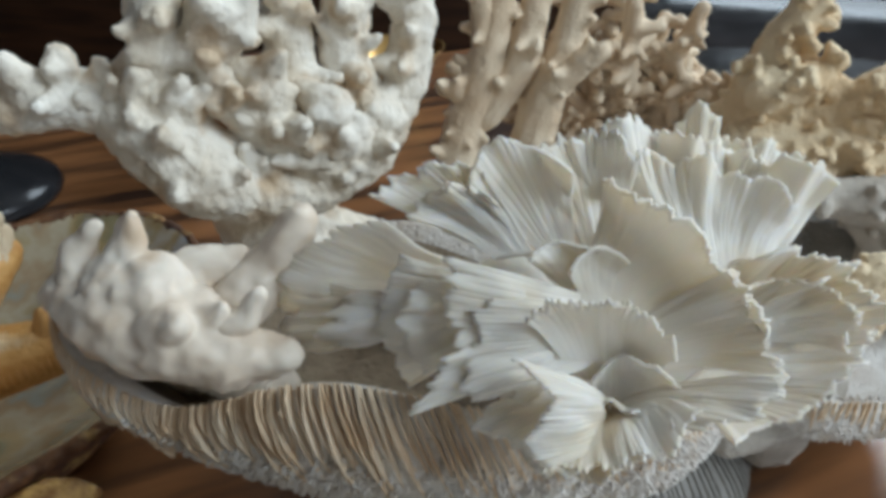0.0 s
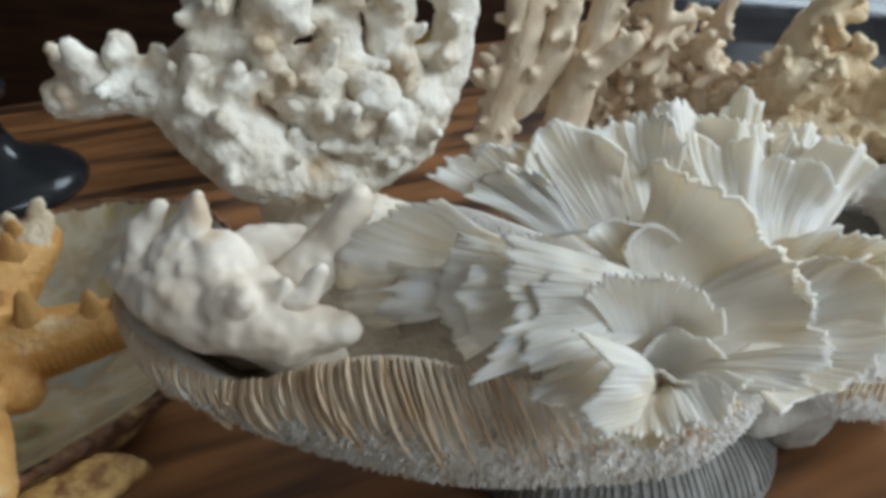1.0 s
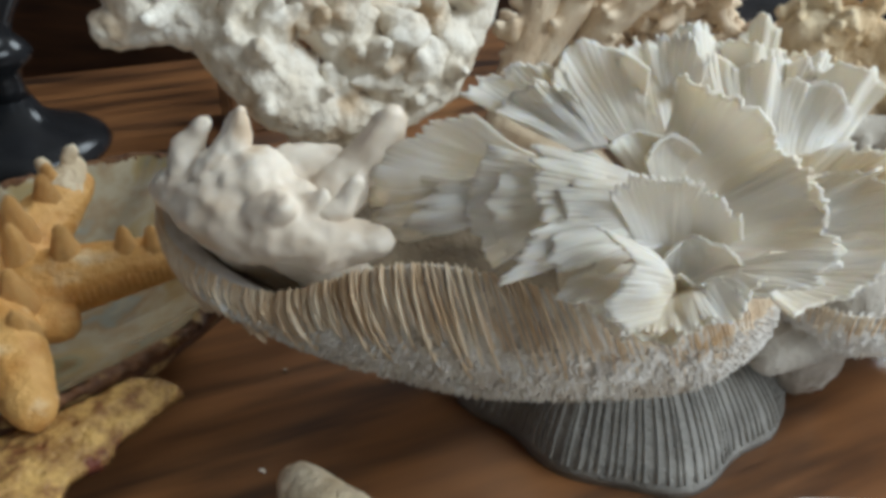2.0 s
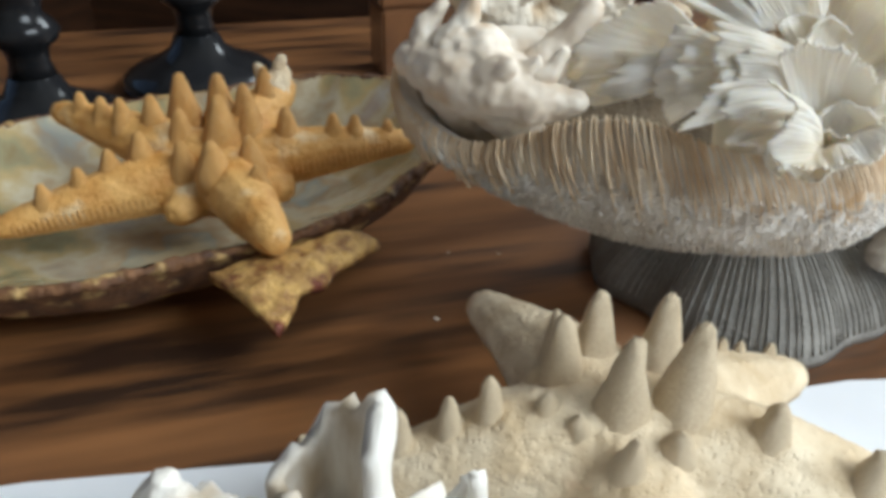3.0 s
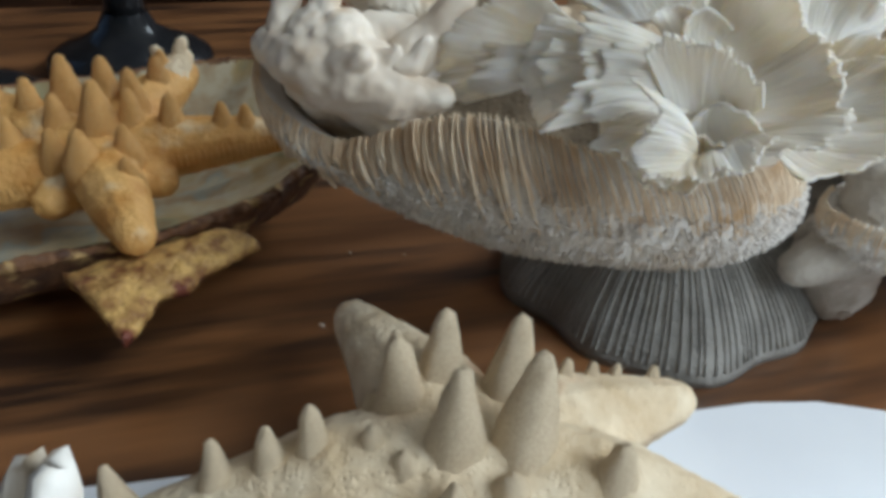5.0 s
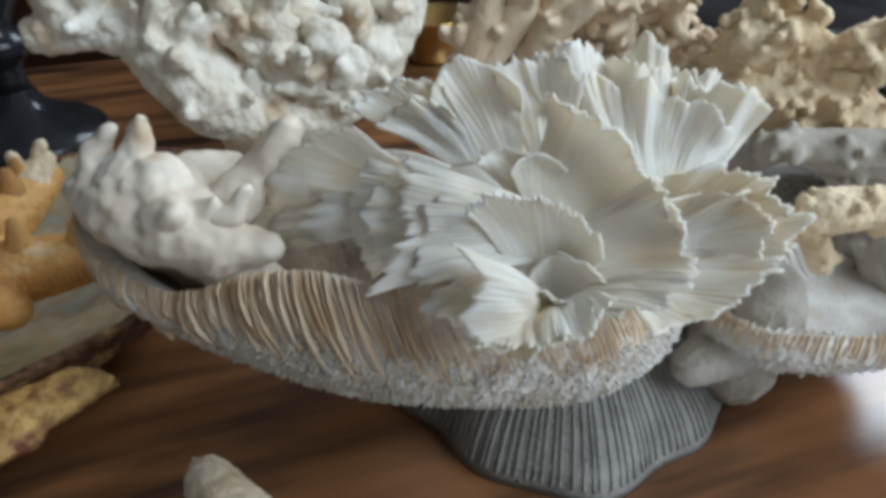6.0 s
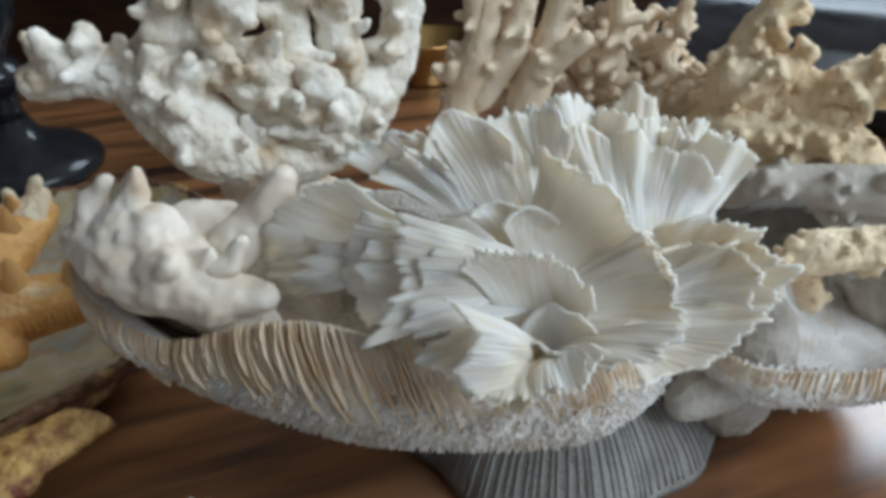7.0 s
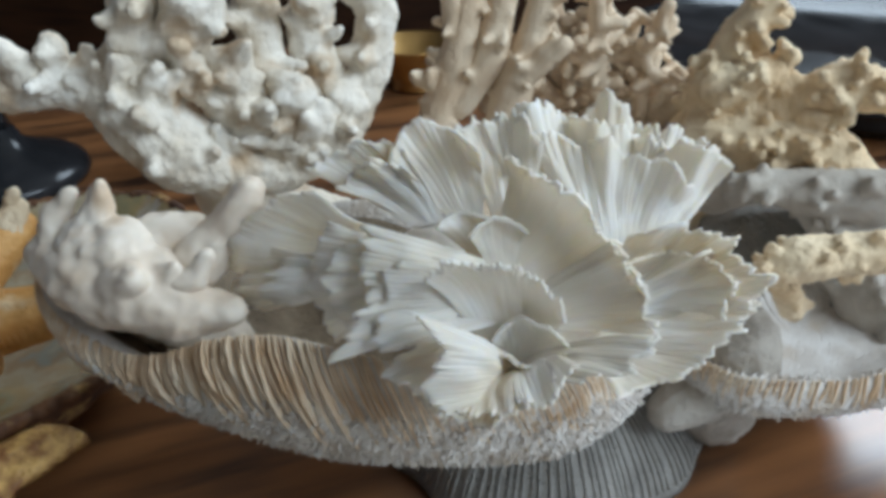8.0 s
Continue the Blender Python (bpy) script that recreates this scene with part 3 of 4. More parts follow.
# ---- corals behind ----
def knobby_coral():
    groups = []
    rng = random.Random(11)
    w = [(-0.1561, 0.262, 0.2035), (-0.1385, 0.27, 0.2071), (-0.1211, 0.28, 0.2025)]
    groups.append(chain(w, [0.008, 0.0095, 0.012]))
    groups.append(chain([(-0.1357, 0.27, 0.2073), (-0.1328, 0.268, 0.2238)], [0.008, 0.0045]))
    groups.append(chain([w[2], (-0.1056, 0.278, 0.1911), (-0.0904, 0.28, 0.1741), (-0.079, 0.288, 0.1634)], [0.012, 0.016, 0.016, 0.012]))
    groups.append(chain([w[2], (-0.0977, 0.28, 0.2235), (-0.0987, 0.28, 0.2443)], [0.01, 0.0085, 0.006]))
    groups.append(chain([(-0.0977, 0.28, 0.2235), (-0.0786, 0.284, 0.2245), (-0.0656, 0.284, 0.2423)], [0.0085, 0.008, 0.006]))
    groups.append(chain([(-0.0999, 0.285, 0.2123), (-0.0767, 0.29, 0.2045), (-0.063, 0.297, 0.1874), (-0.0482, 0.305, 0.1732), (-0.0281, 0.312, 0.1748)], [0.009, 0.01, 0.011, 0.011, 0.008]))
    groups.append(chain([(-0.0801, 0.29, 0.1625), (-0.0543, 0.302, 0.1581), (-0.0294, 0.315, 0.1693)], [0.012, 0.01, 0.008]))
    groups.append(chain([(-0.0644, 0.3, 0.1863), (-0.0575, 0.305, 0.2037), (-0.0587, 0.308, 0.2282), (-0.0562, 0.308, 0.2497)], [0.01, 0.009, 0.0085, 0.007]))
    groups.append(chain([(-0.048, 0.308, 0.172), (-0.034, 0.318, 0.1986), (-0.0408, 0.318, 0.2166), (-0.0349, 0.322, 0.2408)], [0.01, 0.0095, 0.008, 0.006]))
    groups.append(chain([(-0.0305, 0.318, 0.1681), (-0.0155, 0.33, 0.1987), (-0.0117, 0.335, 0.2266), (-0.0136, 0.335, 0.2464)], [0.009, 0.008, 0.008, 0.006]))
    groups.append(chain([(-0.028, 0.312, 0.1762), (-0.0201, 0.316, 0.1905)], [0.0075, 0.003]))
    groups.append(chain([(-0.0634, 0.292, 0.1891), (-0.0619, 0.287, 0.2149)], [0.008, 0.004]))
    groups.append(chain([(-0.046, 0.3, 0.1766), (-0.0381, 0.296, 0.2023)], [0.008, 0.0035]))
    groups = [[(p, q, r * 1.17, s * 1.17) for p, q, r, s in g] for g in groups]
    stem = chain([(-0.0882, 0.3, 0.1591), (-0.0853, 0.318, 0.1298), (-0.01, 0.35, 0.085), (0.045, 0.365, 0.055)], [0.014, 0.02, 0.024, 0.022])
    return branching("knobby_coral", "large white knobby branching coral with pitted skin", groups, KNOB, rng,
                     ((50, 0.004, 0.0068, (0, -0.9, 0.6), 0.7, 0.5), (68, 0.0115, 0.0078, (-0.12, -0.5, 1.0), 0.45, 0.36)), stem, 0.0012, 6, 0.0011, 190)


def finger_coral():
    groups = []
    rng = random.Random(3)
    groups.append(chain([(-0.0037, 0.4, 0.1249), (0.0015, 0.4, 0.1565), (0.0126, 0.4, 0.1863), (0.021, 0.4, 0.2339)], [0.011, 0.0095, 0.009, 0.006]))
    groups.append(chain([(0.0356, 0.405, 0.133), (0.0424, 0.405, 0.1673), (0.0531, 0.405, 0.1992), (0.0612, 0.405, 0.2341)], [0.011, 0.01, 0.008, 0.006]))
    groups.append(chain([(0.0125, 0.402, 0.1599), (0.0308, 0.403, 0.1895), (0.0385, 0.403, 0.2283)], [0.008, 0.009, 0.006]))
    groups.append(chain([(0.0471, 0.4, 0.1787), (0.0619, 0.396, 0.1913), (0.0704, 0.394, 0.1982)], [0.0075, 0.0055, 0.0045]))
    groups.append(chain([(0.0064, 0.4, 0.1667), (-0.0023, 0.395, 0.1743), (-0.0103, 0.395, 0.177)], [0.006, 0.004, 0.0035]))
    groups.append(chain([(0.0125, 0.4, 0.1986), (0.0101, 0.395, 0.2232)], [0.007, 0.005]))
    groups = [[(p, q, r * 1.15, s * 1.15) for p, q, r, s in g] for g in groups]
    stem = chain([(0.015, 0.41, 0.1149), (0.05, 0.42, 0.06), (0.05, 0.43, 0.01)], [0.02, 0.03, 0.035])
    stem += [((-0.0037, 0.4, 0.1249), (0.015, 0.41, 0.1149), 0.013, 0.02), ((0.0356, 0.405, 0.133), (0.015, 0.41, 0.1149), 0.013, 0.02)]
    return branching("finger_coral", "cream staghorn coral with upright round branches", groups, BRANCH, rng,
                     ((55, 0.005, 0.0042, (0, -0.4, 0.9), 0.8, 0.55),), stem, 0.0015, 4, 0.0006, 140)


def bushy_coral():
    rng = random.Random(8)
    root = Vector((0.0914, 0.475, 0.1175))
    groups = []
    for i in range(46):
        a, e = rng.uniform(-1.25, 1.1), rng.uniform(-0.9, 0.35)
        d = Vector((math.sin(a), e * 0.6, math.cos(a) * (1.0 - 0.25 * abs(e))))
        d.normalize()
        far = root + d * rng.uniform(0.05, 0.125)
        mid = root.lerp(far, 0.45) + Vector((0, -0.006, 0))
        groups.append(chain([tuple(root.lerp(mid, 0.4)), tuple(mid), tuple(far)], [0.007, 0.006, 0.0045]))
    stem = chain([tuple(root + Vector((0, 0, 0.012))), tuple(root), (root.x, 0.52, 0.05), (root.x, 0.53, 0.01)], [0.022, 0.024, 0.03, 0.035])
    return branching("bushy_coral", "beige bushy coral of many short stubby fingers", groups, BRANCH, rng,
                     ((700, 0.009, 0.0036, (0, -0.7, 0.35), 0.8, 0.85),), stem, 0.0018, 3, 0.0004, 140)


def tan_coral():
    groups = []
    rng = random.Random(21)
    groups.append(chain([(0.1501, 0.41, 0.1464), (0.1514, 0.41, 0.1752), (0.1585, 0.41, 0.1996), (0.1673, 0.41, 0.2184), (0.171, 0.41, 0.2334)], [0.014, 0.013, 0.0105, 0.008, 0.006]))
    groups.append(chain([(0.1639, 0.405, 0.1652), (0.188, 0.4, 0.1669), (0.2076, 0.395, 0.1831), (0.2298, 0.39, 0.1817)], [0.012, 0.0105, 0.011, 0.009]))
    groups.append(chain([(0.1499, 0.4, 0.1782), (0.1735, 0.4, 0.1855), (0.1824, 0.4, 0.1947)], [0.012, 0.009, 0.004]))
    groups.append(chain([(0.1487, 0.4, 0.1501), (0.1738, 0.395, 0.1507), (0.2056, 0.39, 0.1519), (0.2257, 0.39, 0.1347)], [0.014, 0.014, 0.012, 0.01]))
    groups.append(chain([(0.2074, 0.392, 0.1812), (0.2036, 0.39, 0.1609)], [0.007, 0.004]))
    groups.append(chain([(0.1515, 0.42, 0.1427), (0.15, 0.44, 0.08), (0.16, 0.45, 0.01)], [0.02, 0.028, 0.034]))
    groups = [[(p, q, r * 1.15, s * 1.15) for p, q, r, s in g] for g in groups]
    stem = groups.pop()
    return branching("tan_coral", "tan rough branching coral with one tall spike", groups, TAN, rng,
                     ((120, 0.0048, 0.0045, (0, -0.7, 0.5), 0.75, 0.6),), stem, 0.0013, 3, 0.001, 190)


knobby_coral()
finger_coral()
bushy_coral()
tan_coral()


def pale_coral():
    groups = []
    rng = random.Random(4)
    groups.append(chain([(0.1526, 0.37, 0.1276), (0.1708, 0.36, 0.1417), (0.1973, 0.36, 0.1394), (0.2277, 0.36, 0.1392)], [0.009, 0.0085, 0.012, 0.014]))
    groups.append(chain([(0.2001, 0.37, 0.1351), (0.2264, 0.37, 0.1121), (0.2483, 0.37, 0.0667)], [0.014, 0.02, 0.024]))
    stem = chain([(0.2253, 0.38, 0.1034), (0.21, 0.41, 0.04), (0.21, 0.42, 0.012)], [0.02, 0.03, 0.03])
    return branching("pale_coral", "greyish white low coral with rounded knobs", groups, STUMP, rng,
                     ((45, 0.004, 0.005, (-0.2, -0.8, 0.4), 0.7, 0.6),), stem, 0.0016, 4, 0.0006, 140)


def coral_rubble():
    limbs = [((0.171, 0.4, 0.0867), (0.2093, 0.4, 0.0908), 0.022, 0.026), ((0.1955, 0.39, 0.0617), (0.2336, 0.39, 0.0514), 0.03, 0.03),
             ((0.15, 0.42, 0.03), (0.22, 0.42, 0.03), 0.03, 0.03)]
    return tagged(new("coral_boulder", fuse("coral_boulder", limbs, GREY, 0.002, 5, 0.001, 90)), "grey rounded coral boulder in shade", "coral")


def crusted_branch():
    rng = random.Random(6)
    limbs = chain([(0.1485, 0.27, 0.1385), (0.1612, 0.272, 0.1415), (0.1731, 0.275, 0.1485), (0.1906, 0.28, 0.1495), (0.2143, 0.285, 0.1507)], [0.0035, 0.0065, 0.0095, 0.0085, 0.009])
    limbs += chain([(0.1683, 0.275, 0.1406), (0.1785, 0.285, 0.1192)], [0.006, 0.006])
    twig = tagged(new("crusted_branch"), "rough cream crusted coral branch lying across other corals", "coral")
    side = limbs[-1:]
    main = limbs[:-1] + [(limbs[-2][1], (0.25, 0.292, 0.156), 0.009, 0.0085)]
    part("stem", fuse("stem", main + knobs(main, 40, rng, 0.0018, 0.003, (0, -0.5, 0.6), 0.8, 0.8), TAN, 0.0011, 2, 0.0011, 240), twig)
    part("side_branch", fuse("side_branch", side + knobs(side, 6, rng, 0.0016, 0.0028), TAN, 0.0011, 2, 0.001, 240), twig)
    return twig


def pitted_stump():
    limbs = chain([(0.1591, 0.305, 0.0975), (0.165, 0.3, 0.089), (0.1653, 0.305, 0.0689), (0.16, 0.32, 0.05)], [0.012, 0.018, 0.021, 0.024])
    limbs += [((0.16, 0.32, 0.05), (0.165, 0.33, 0.024), 0.024, 0.022)]
    stump = tagged(new("pitted_coral"), "grey blunt coral stump with fine pits", "coral")
    part("stem", fuse("stem", limbs, STUMP, 0.0014, 4, 0.0008, 330), stump)
    part("lobe", fuse("lobe", [((0.1367, 0.29, 0.0518), (0.1615, 0.3, 0.0653), 0.011, 0.017)], STUMP, 0.0014, 4, 0.0008, 330), stump)


pale_coral()
coral_rubble()
crusted_branch()
pitted_stump()

bowl_coral("small_plate_coral", (0.24, 0.318), 0.1, 0.04, lambda th: 0.087 + 0.01 * max(0.0, math.cos(th)) + 0.007 * max(0.0, math.sin(th)) - 0.004 * math.exp(-((math.cos(th) + 0.4) / 0.25) ** 2),
           0.056, PLATE, SEPTUM, 110, "white mushroom coral plate with bright ridged rim", 2.6, 6.9, ends=0.06, inside=PLATE, granules=700, inner=90).matrix_basis = pose(0.227, 0.341, -0.003, 0, 0, 33) @ pose(-0.24, -0.318, 0)


# ---- grey ribbed dome under the plate ----
def dome_coral():
    coral = new("dome_coral")
    tagged(coral, "grey ribbed mushroom coral dome standing on the table", "coral")
    c, R, H = Vector((0.07, 0.335, 0.004)), 0.093, 0.06
    n, m = 160, 24

    def at(th, rho):
        r = R * rho * (1 + 0.05 * math.sin(4 * th + 1) * rho + 0.03 * math.sin(9 * th) * rho)
        return c + Vector((r * math.cos(th), r * math.sin(th), H * (1 - rho ** 2.0) ** 0.75 + 0.002))

    verts = [at(2 * math.pi * i / n, (j + 1) / m) for j in range(m) for i in range(n)]
    verts += [Vector((v.x, v.y, 0.0)) for v in verts[-n:]]
    faces = [(j * n + i, j * n + (i + 1) % n, (j + 1) * n + (i + 1) % n, (j + 1) * n + i) for j in range(m) for i in range(n)]
    faces += [tuple(range(n)), tuple(m * n + i for i in range(n))]
    part("body", mesh_of("body", verts, faces, GREY), coral)
    rng = random.Random(77)
    count = 130
    for i in range(count):
        th = 2 * math.pi * (i + rng.uniform(-0.25, 0.25)) / count
        start = rng.choice((0.2, 0.35, 0.5))
        fv, ff = [], []
        for j in range(11):
            rho = start + (0.995 - start) * j / 10
            p, t2 = at(th, rho), th + 0.5 * math.pi
            side = Vector((math.cos(t2), math.sin(t2), 0)) * 0.0006
            out = (at(th, min(1.0, rho + 0.01)) - at(th, rho - 0.02)).cross(side).normalized()
            out = out if out.z > 0 else -out
            for sgn in (-1, 1):
                fv.append(p - out * 0.001 + side * sgn * 1.4)
                fv.append(p + out * 0.0013 + side * sgn * 0.7)
        for j in range(10):
            o, q = 4 * j, 4 * j + 4
            ff += [(o, o + 1, q + 1, q), (o + 3, o + 2, q + 2, q + 3), (o + 1, o + 3, q + 3, q + 1)]
        part("septum", mesh_of("septum", fv, ff, GREY, False), coral)
    return coral


dome_coral()


# ---- starfish ----
def starfish(name, centre, tips, widths, mat, spines, label, voxel=0.0013, seed=1, rows=7, rise=0.006, ends=(1, 1, 1, 1, 1), reach=0.5, webs=((0, 1), (1, 2), (2, 3), (3, 4), (4, 0))):
    """Tapering arms from a thick disc. Spines stand on the back of each arm."""
    star = new(name)
    tagged(star, label, "starfish")
    rng = random.Random(seed)
    c = Vector(centre)
    limbs = [(tuple(c - Vector((0, 0, 0.004))), tuple(c), widths[0] * 1.15, widths[0] * 1.05)]
    lines = []
    for tip, end in zip(tips, ends):
        t = Vector(tip)
        mid1 = c.lerp(t, 0.33) + Vector((0, 0, rise))
        mid2 = c.lerp(t, 0.68) + Vector((0, 0, rise * 0.7))
        pts = [c, mid1, mid2, t]
        lines.append(pts)
        limbs += chain([tuple(p) for p in pts], [widths[0], widths[1], widths[2] * (0.5 + 0.5 * end), widths[3] * end])
    for p, q in webs:
        limbs.append((tuple(c), tuple(c.lerp((Vector(tips[p]) + Vector(tips[q])) / 2, reach) - Vector((0, 0, 0.006))), widths[0] * 0.95, widths[1] * 0.6))
    part("body", fuse("body", limbs, mat, voxel, 9, 0.0006, 260), star)
    shapes = [spine_mesh("spine", 1.0, 0.36, mat, i) for i in range(4)]
    for foot, tip, radius in spines:
        d = Vector(tip) - Vector(foot)
        ob = part("spine", rng.choice(shapes), star)
        stand(ob, foot, tip)
        ob.matrix_basis = ob.matrix_basis @ Matrix.Diagonal((radius / 0.36, radius / 0.36, d.length, 1))
    # rows of small plates along both flanks of every arm
    bead = bpy.data.meshes.new("plate")
    bm = bmesh.new()
    bmesh.ops.create_icosphere(bm, subdivisions=2, radius=1)
    bm.to_mesh(bead)
    bm.free()
    bead.materials.append(mat)
    bead.polygons.foreach_set("use_smooth", [True] * len(bead.polygons))
    for pts in lines:
        for side in (-1, 1):
            for i in range(rows * 4):
                f = 0.22 + 0.74 * i / (rows * 4 - 1)
                k = min(2, int(f * 3))
                g = f * 3 - k
                p, q = pts[k], pts[k + 1]
                w = widths[k] + (widths[k + 1] - widths[k]) * g
                place = p.lerp(q, g)
                along = (q - p).normalized()
                flank = along.cross(Vector((0, 0, 1))).normalized() * side
                ob = part("plate", bead, star)
                at = place + flank * w * 0.9 - Vector((0, 0, w * 0.1))
                turn = along.to_track_quat("X", "Z").to_matrix().to_4x4()
                size = w * 0.07 + 0.0004
                ob.matrix_basis = Matrix.Translation(at) @ turn @ Matrix.Diagonal((size * 0.9, size * 1.0, size * 3.2, 1))
    return star


cream_c = (0.01, 0.106, 0.043)
cream_tips = [(-0.063, 0.178, 0.046), (0.082, 0.19, 0.03), (0.165, 0.105, 0.03), (0.034, 0.04, 0.018), (-0.105, 0.062, 0.02)]
cream_spines = [((-0.006, 0.124, 0.062), (-0.006, 0.13, 0.0985), 0.0108), ((0.019, 0.126, 0.064), (0.0205, 0.134, 0.1), 0.0108),
                ((0.029, 0.103, 0.064), (0.0325, 0.107, 0.107), 0.0118), ((0.008, 0.097, 0.064), (0.0095, 0.094, 0.1045), 0.0108),
                ((-0.016, 0.112, 0.06), (-0.018, 0.11, 0.0975), 0.0105), ((0.06, 0.1, 0.056), (0.0615, 0.0995, 0.0835), 0.0098),
                ((0.094, 0.098, 0.048), (0.0955, 0.096, 0.0745), 0.0085), ((-0.039, 0.087, 0.052), (-0.04, 0.0865, 0.081), 0.0075),
                ((-0.053, 0.081, 0.048), (-0.0535, 0.0805, 0.0725), 0.007), ((-0.071, 0.075, 0.042), (-0.072, 0.0755, 0.0655), 0.0068),
                ((-0.103, 0.062, 0.034), (-0.1055, 0.061, 0.056), 0.0062), ((0.013, 0.076, 0.056), (0.015, 0.0705, 0.0795), 0.0075),
                ((0.029, 0.088, 0.06), (0.03, 0.083, 0.0745), 0.0085), ((-0.005, 0.088, 0.058), (-0.006, 0.084, 0.0725), 0.008),
                ((-0.018, 0.092, 0.058), (-0.019, 0.0895, 0.075), 0.0075), ((-0.021, 0.12, 0.066), (-0.0215, 0.12, 0.0925), 0.006),
                ((0.036, 0.146, 0.045), (0.037, 0.15, 0.0725), 0.0068), ((0.045, 0.156, 0.042), (0.0465, 0.16, 0.066), 0.0064),
                ((0.054, 0.166, 0.038), (0.0555, 0.17, 0.0595), 0.006), ((0.069, 0.18, 0.034), (0.071, 0.185, 0.051), 0.006),
                ((-0.026, 0.112, 0.055), (-0.0265, 0.11, 0.071), 0.0075), ((0.024, 0.045, 0.03), (0.026, 0.038, 0.05), 0.006)]
starfish("cream_starfish", cream_c, cream_tips, [0.032, 0.0255, 0.0165, 0.01], CREAM, cream_spines,
         "cream knobbly starfish with tall blunt spines on white paper", seed=2, rows=6, rise=0.007, webs=((3, 4),))

gold_c = (-0.257, 0.254, 0.06)
gold_tips = [(-0.15, 0.309, 0.074), (-0.183, 0.188, 0.06), (-0.348, 0.172, 0.047), (-0.38, 0.268, 0.08), (-0.26, 0.354, 0.082)]
gold_spines = [((x - 0.001, y + 0.002, z - 0.74 * h), (x, y, z), 0.9 * r) for x, y, z, h, r in (
    (-0.293, 0.28, 0.113, 0.04, 0.0115), (-0.27, 0.287, 0.113, 0.04, 0.0115), (-0.252, 0.287, 0.108, 0.034, 0.0105), (-0.249, 0.252, 0.112, 0.036, 0.0115),
    (-0.237, 0.221, 0.096, 0.026, 0.0105), (-0.29, 0.227, 0.093, 0.026, 0.009), (-0.3, 0.257, 0.105, 0.036, 0.0105), (-0.303, 0.214, 0.085, 0.024, 0.0085),
    (-0.314, 0.199, 0.078, 0.022, 0.008), (-0.328, 0.184, 0.072, 0.02, 0.0072), (-0.32, 0.253, 0.102, 0.03, 0.009), (-0.337, 0.256, 0.1, 0.026, 0.0082),
    (-0.358, 0.262, 0.099, 0.022, 0.0074), (-0.215, 0.272, 0.102, 0.034, 0.0102), (-0.189, 0.284, 0.097, 0.024, 0.0078), (-0.177, 0.29, 0.095, 0.022, 0.0074),
    (-0.16, 0.303, 0.09, 0.018, 0.0065), (-0.255, 0.318, 0.106, 0.03, 0.0095), (-0.264, 0.336, 0.104, 0.024, 0.008), (-0.276, 0.25, 0.101, 0.032, 0.01),
    (-0.225, 0.242, 0.093, 0.026, 0.009), (-0.209, 0.221, 0.085, 0.02, 0.008), (-0.262, 0.228, 0.09, 0.026, 0.009), (-0.236, 0.264, 0.105, 0.034, 0.0098))]
gold_star = starfish("gold_starfish", gold_c, gold_tips, [0.0235, 0.019, 0.0148, 0.0085], GOLD, gold_spines,
         "golden tan knobbly starfish lying in a large shell", seed=7, rows=7, ends=(0.9, 1.2, 0.9, 0.95, 1.2), reach=0.48, rise=0.003)
part("arm_tip", fuse("arm_tip", [((-0.26, 0.338, 0.082), (-0.262, 0.357, 0.092), 0.0125, 0.008), ((-0.268, 0.342, 0.088), (-0.272, 0.344, 0.1), 0.006, 0.004),
                                 ((-0.262, 0.352, 0.092), (-0.261, 0.357, 0.104), 0.006, 0.004)], CREAM, 0.001, 5, 0.0009, 240), gold_star, "pale bleached end of an arm")


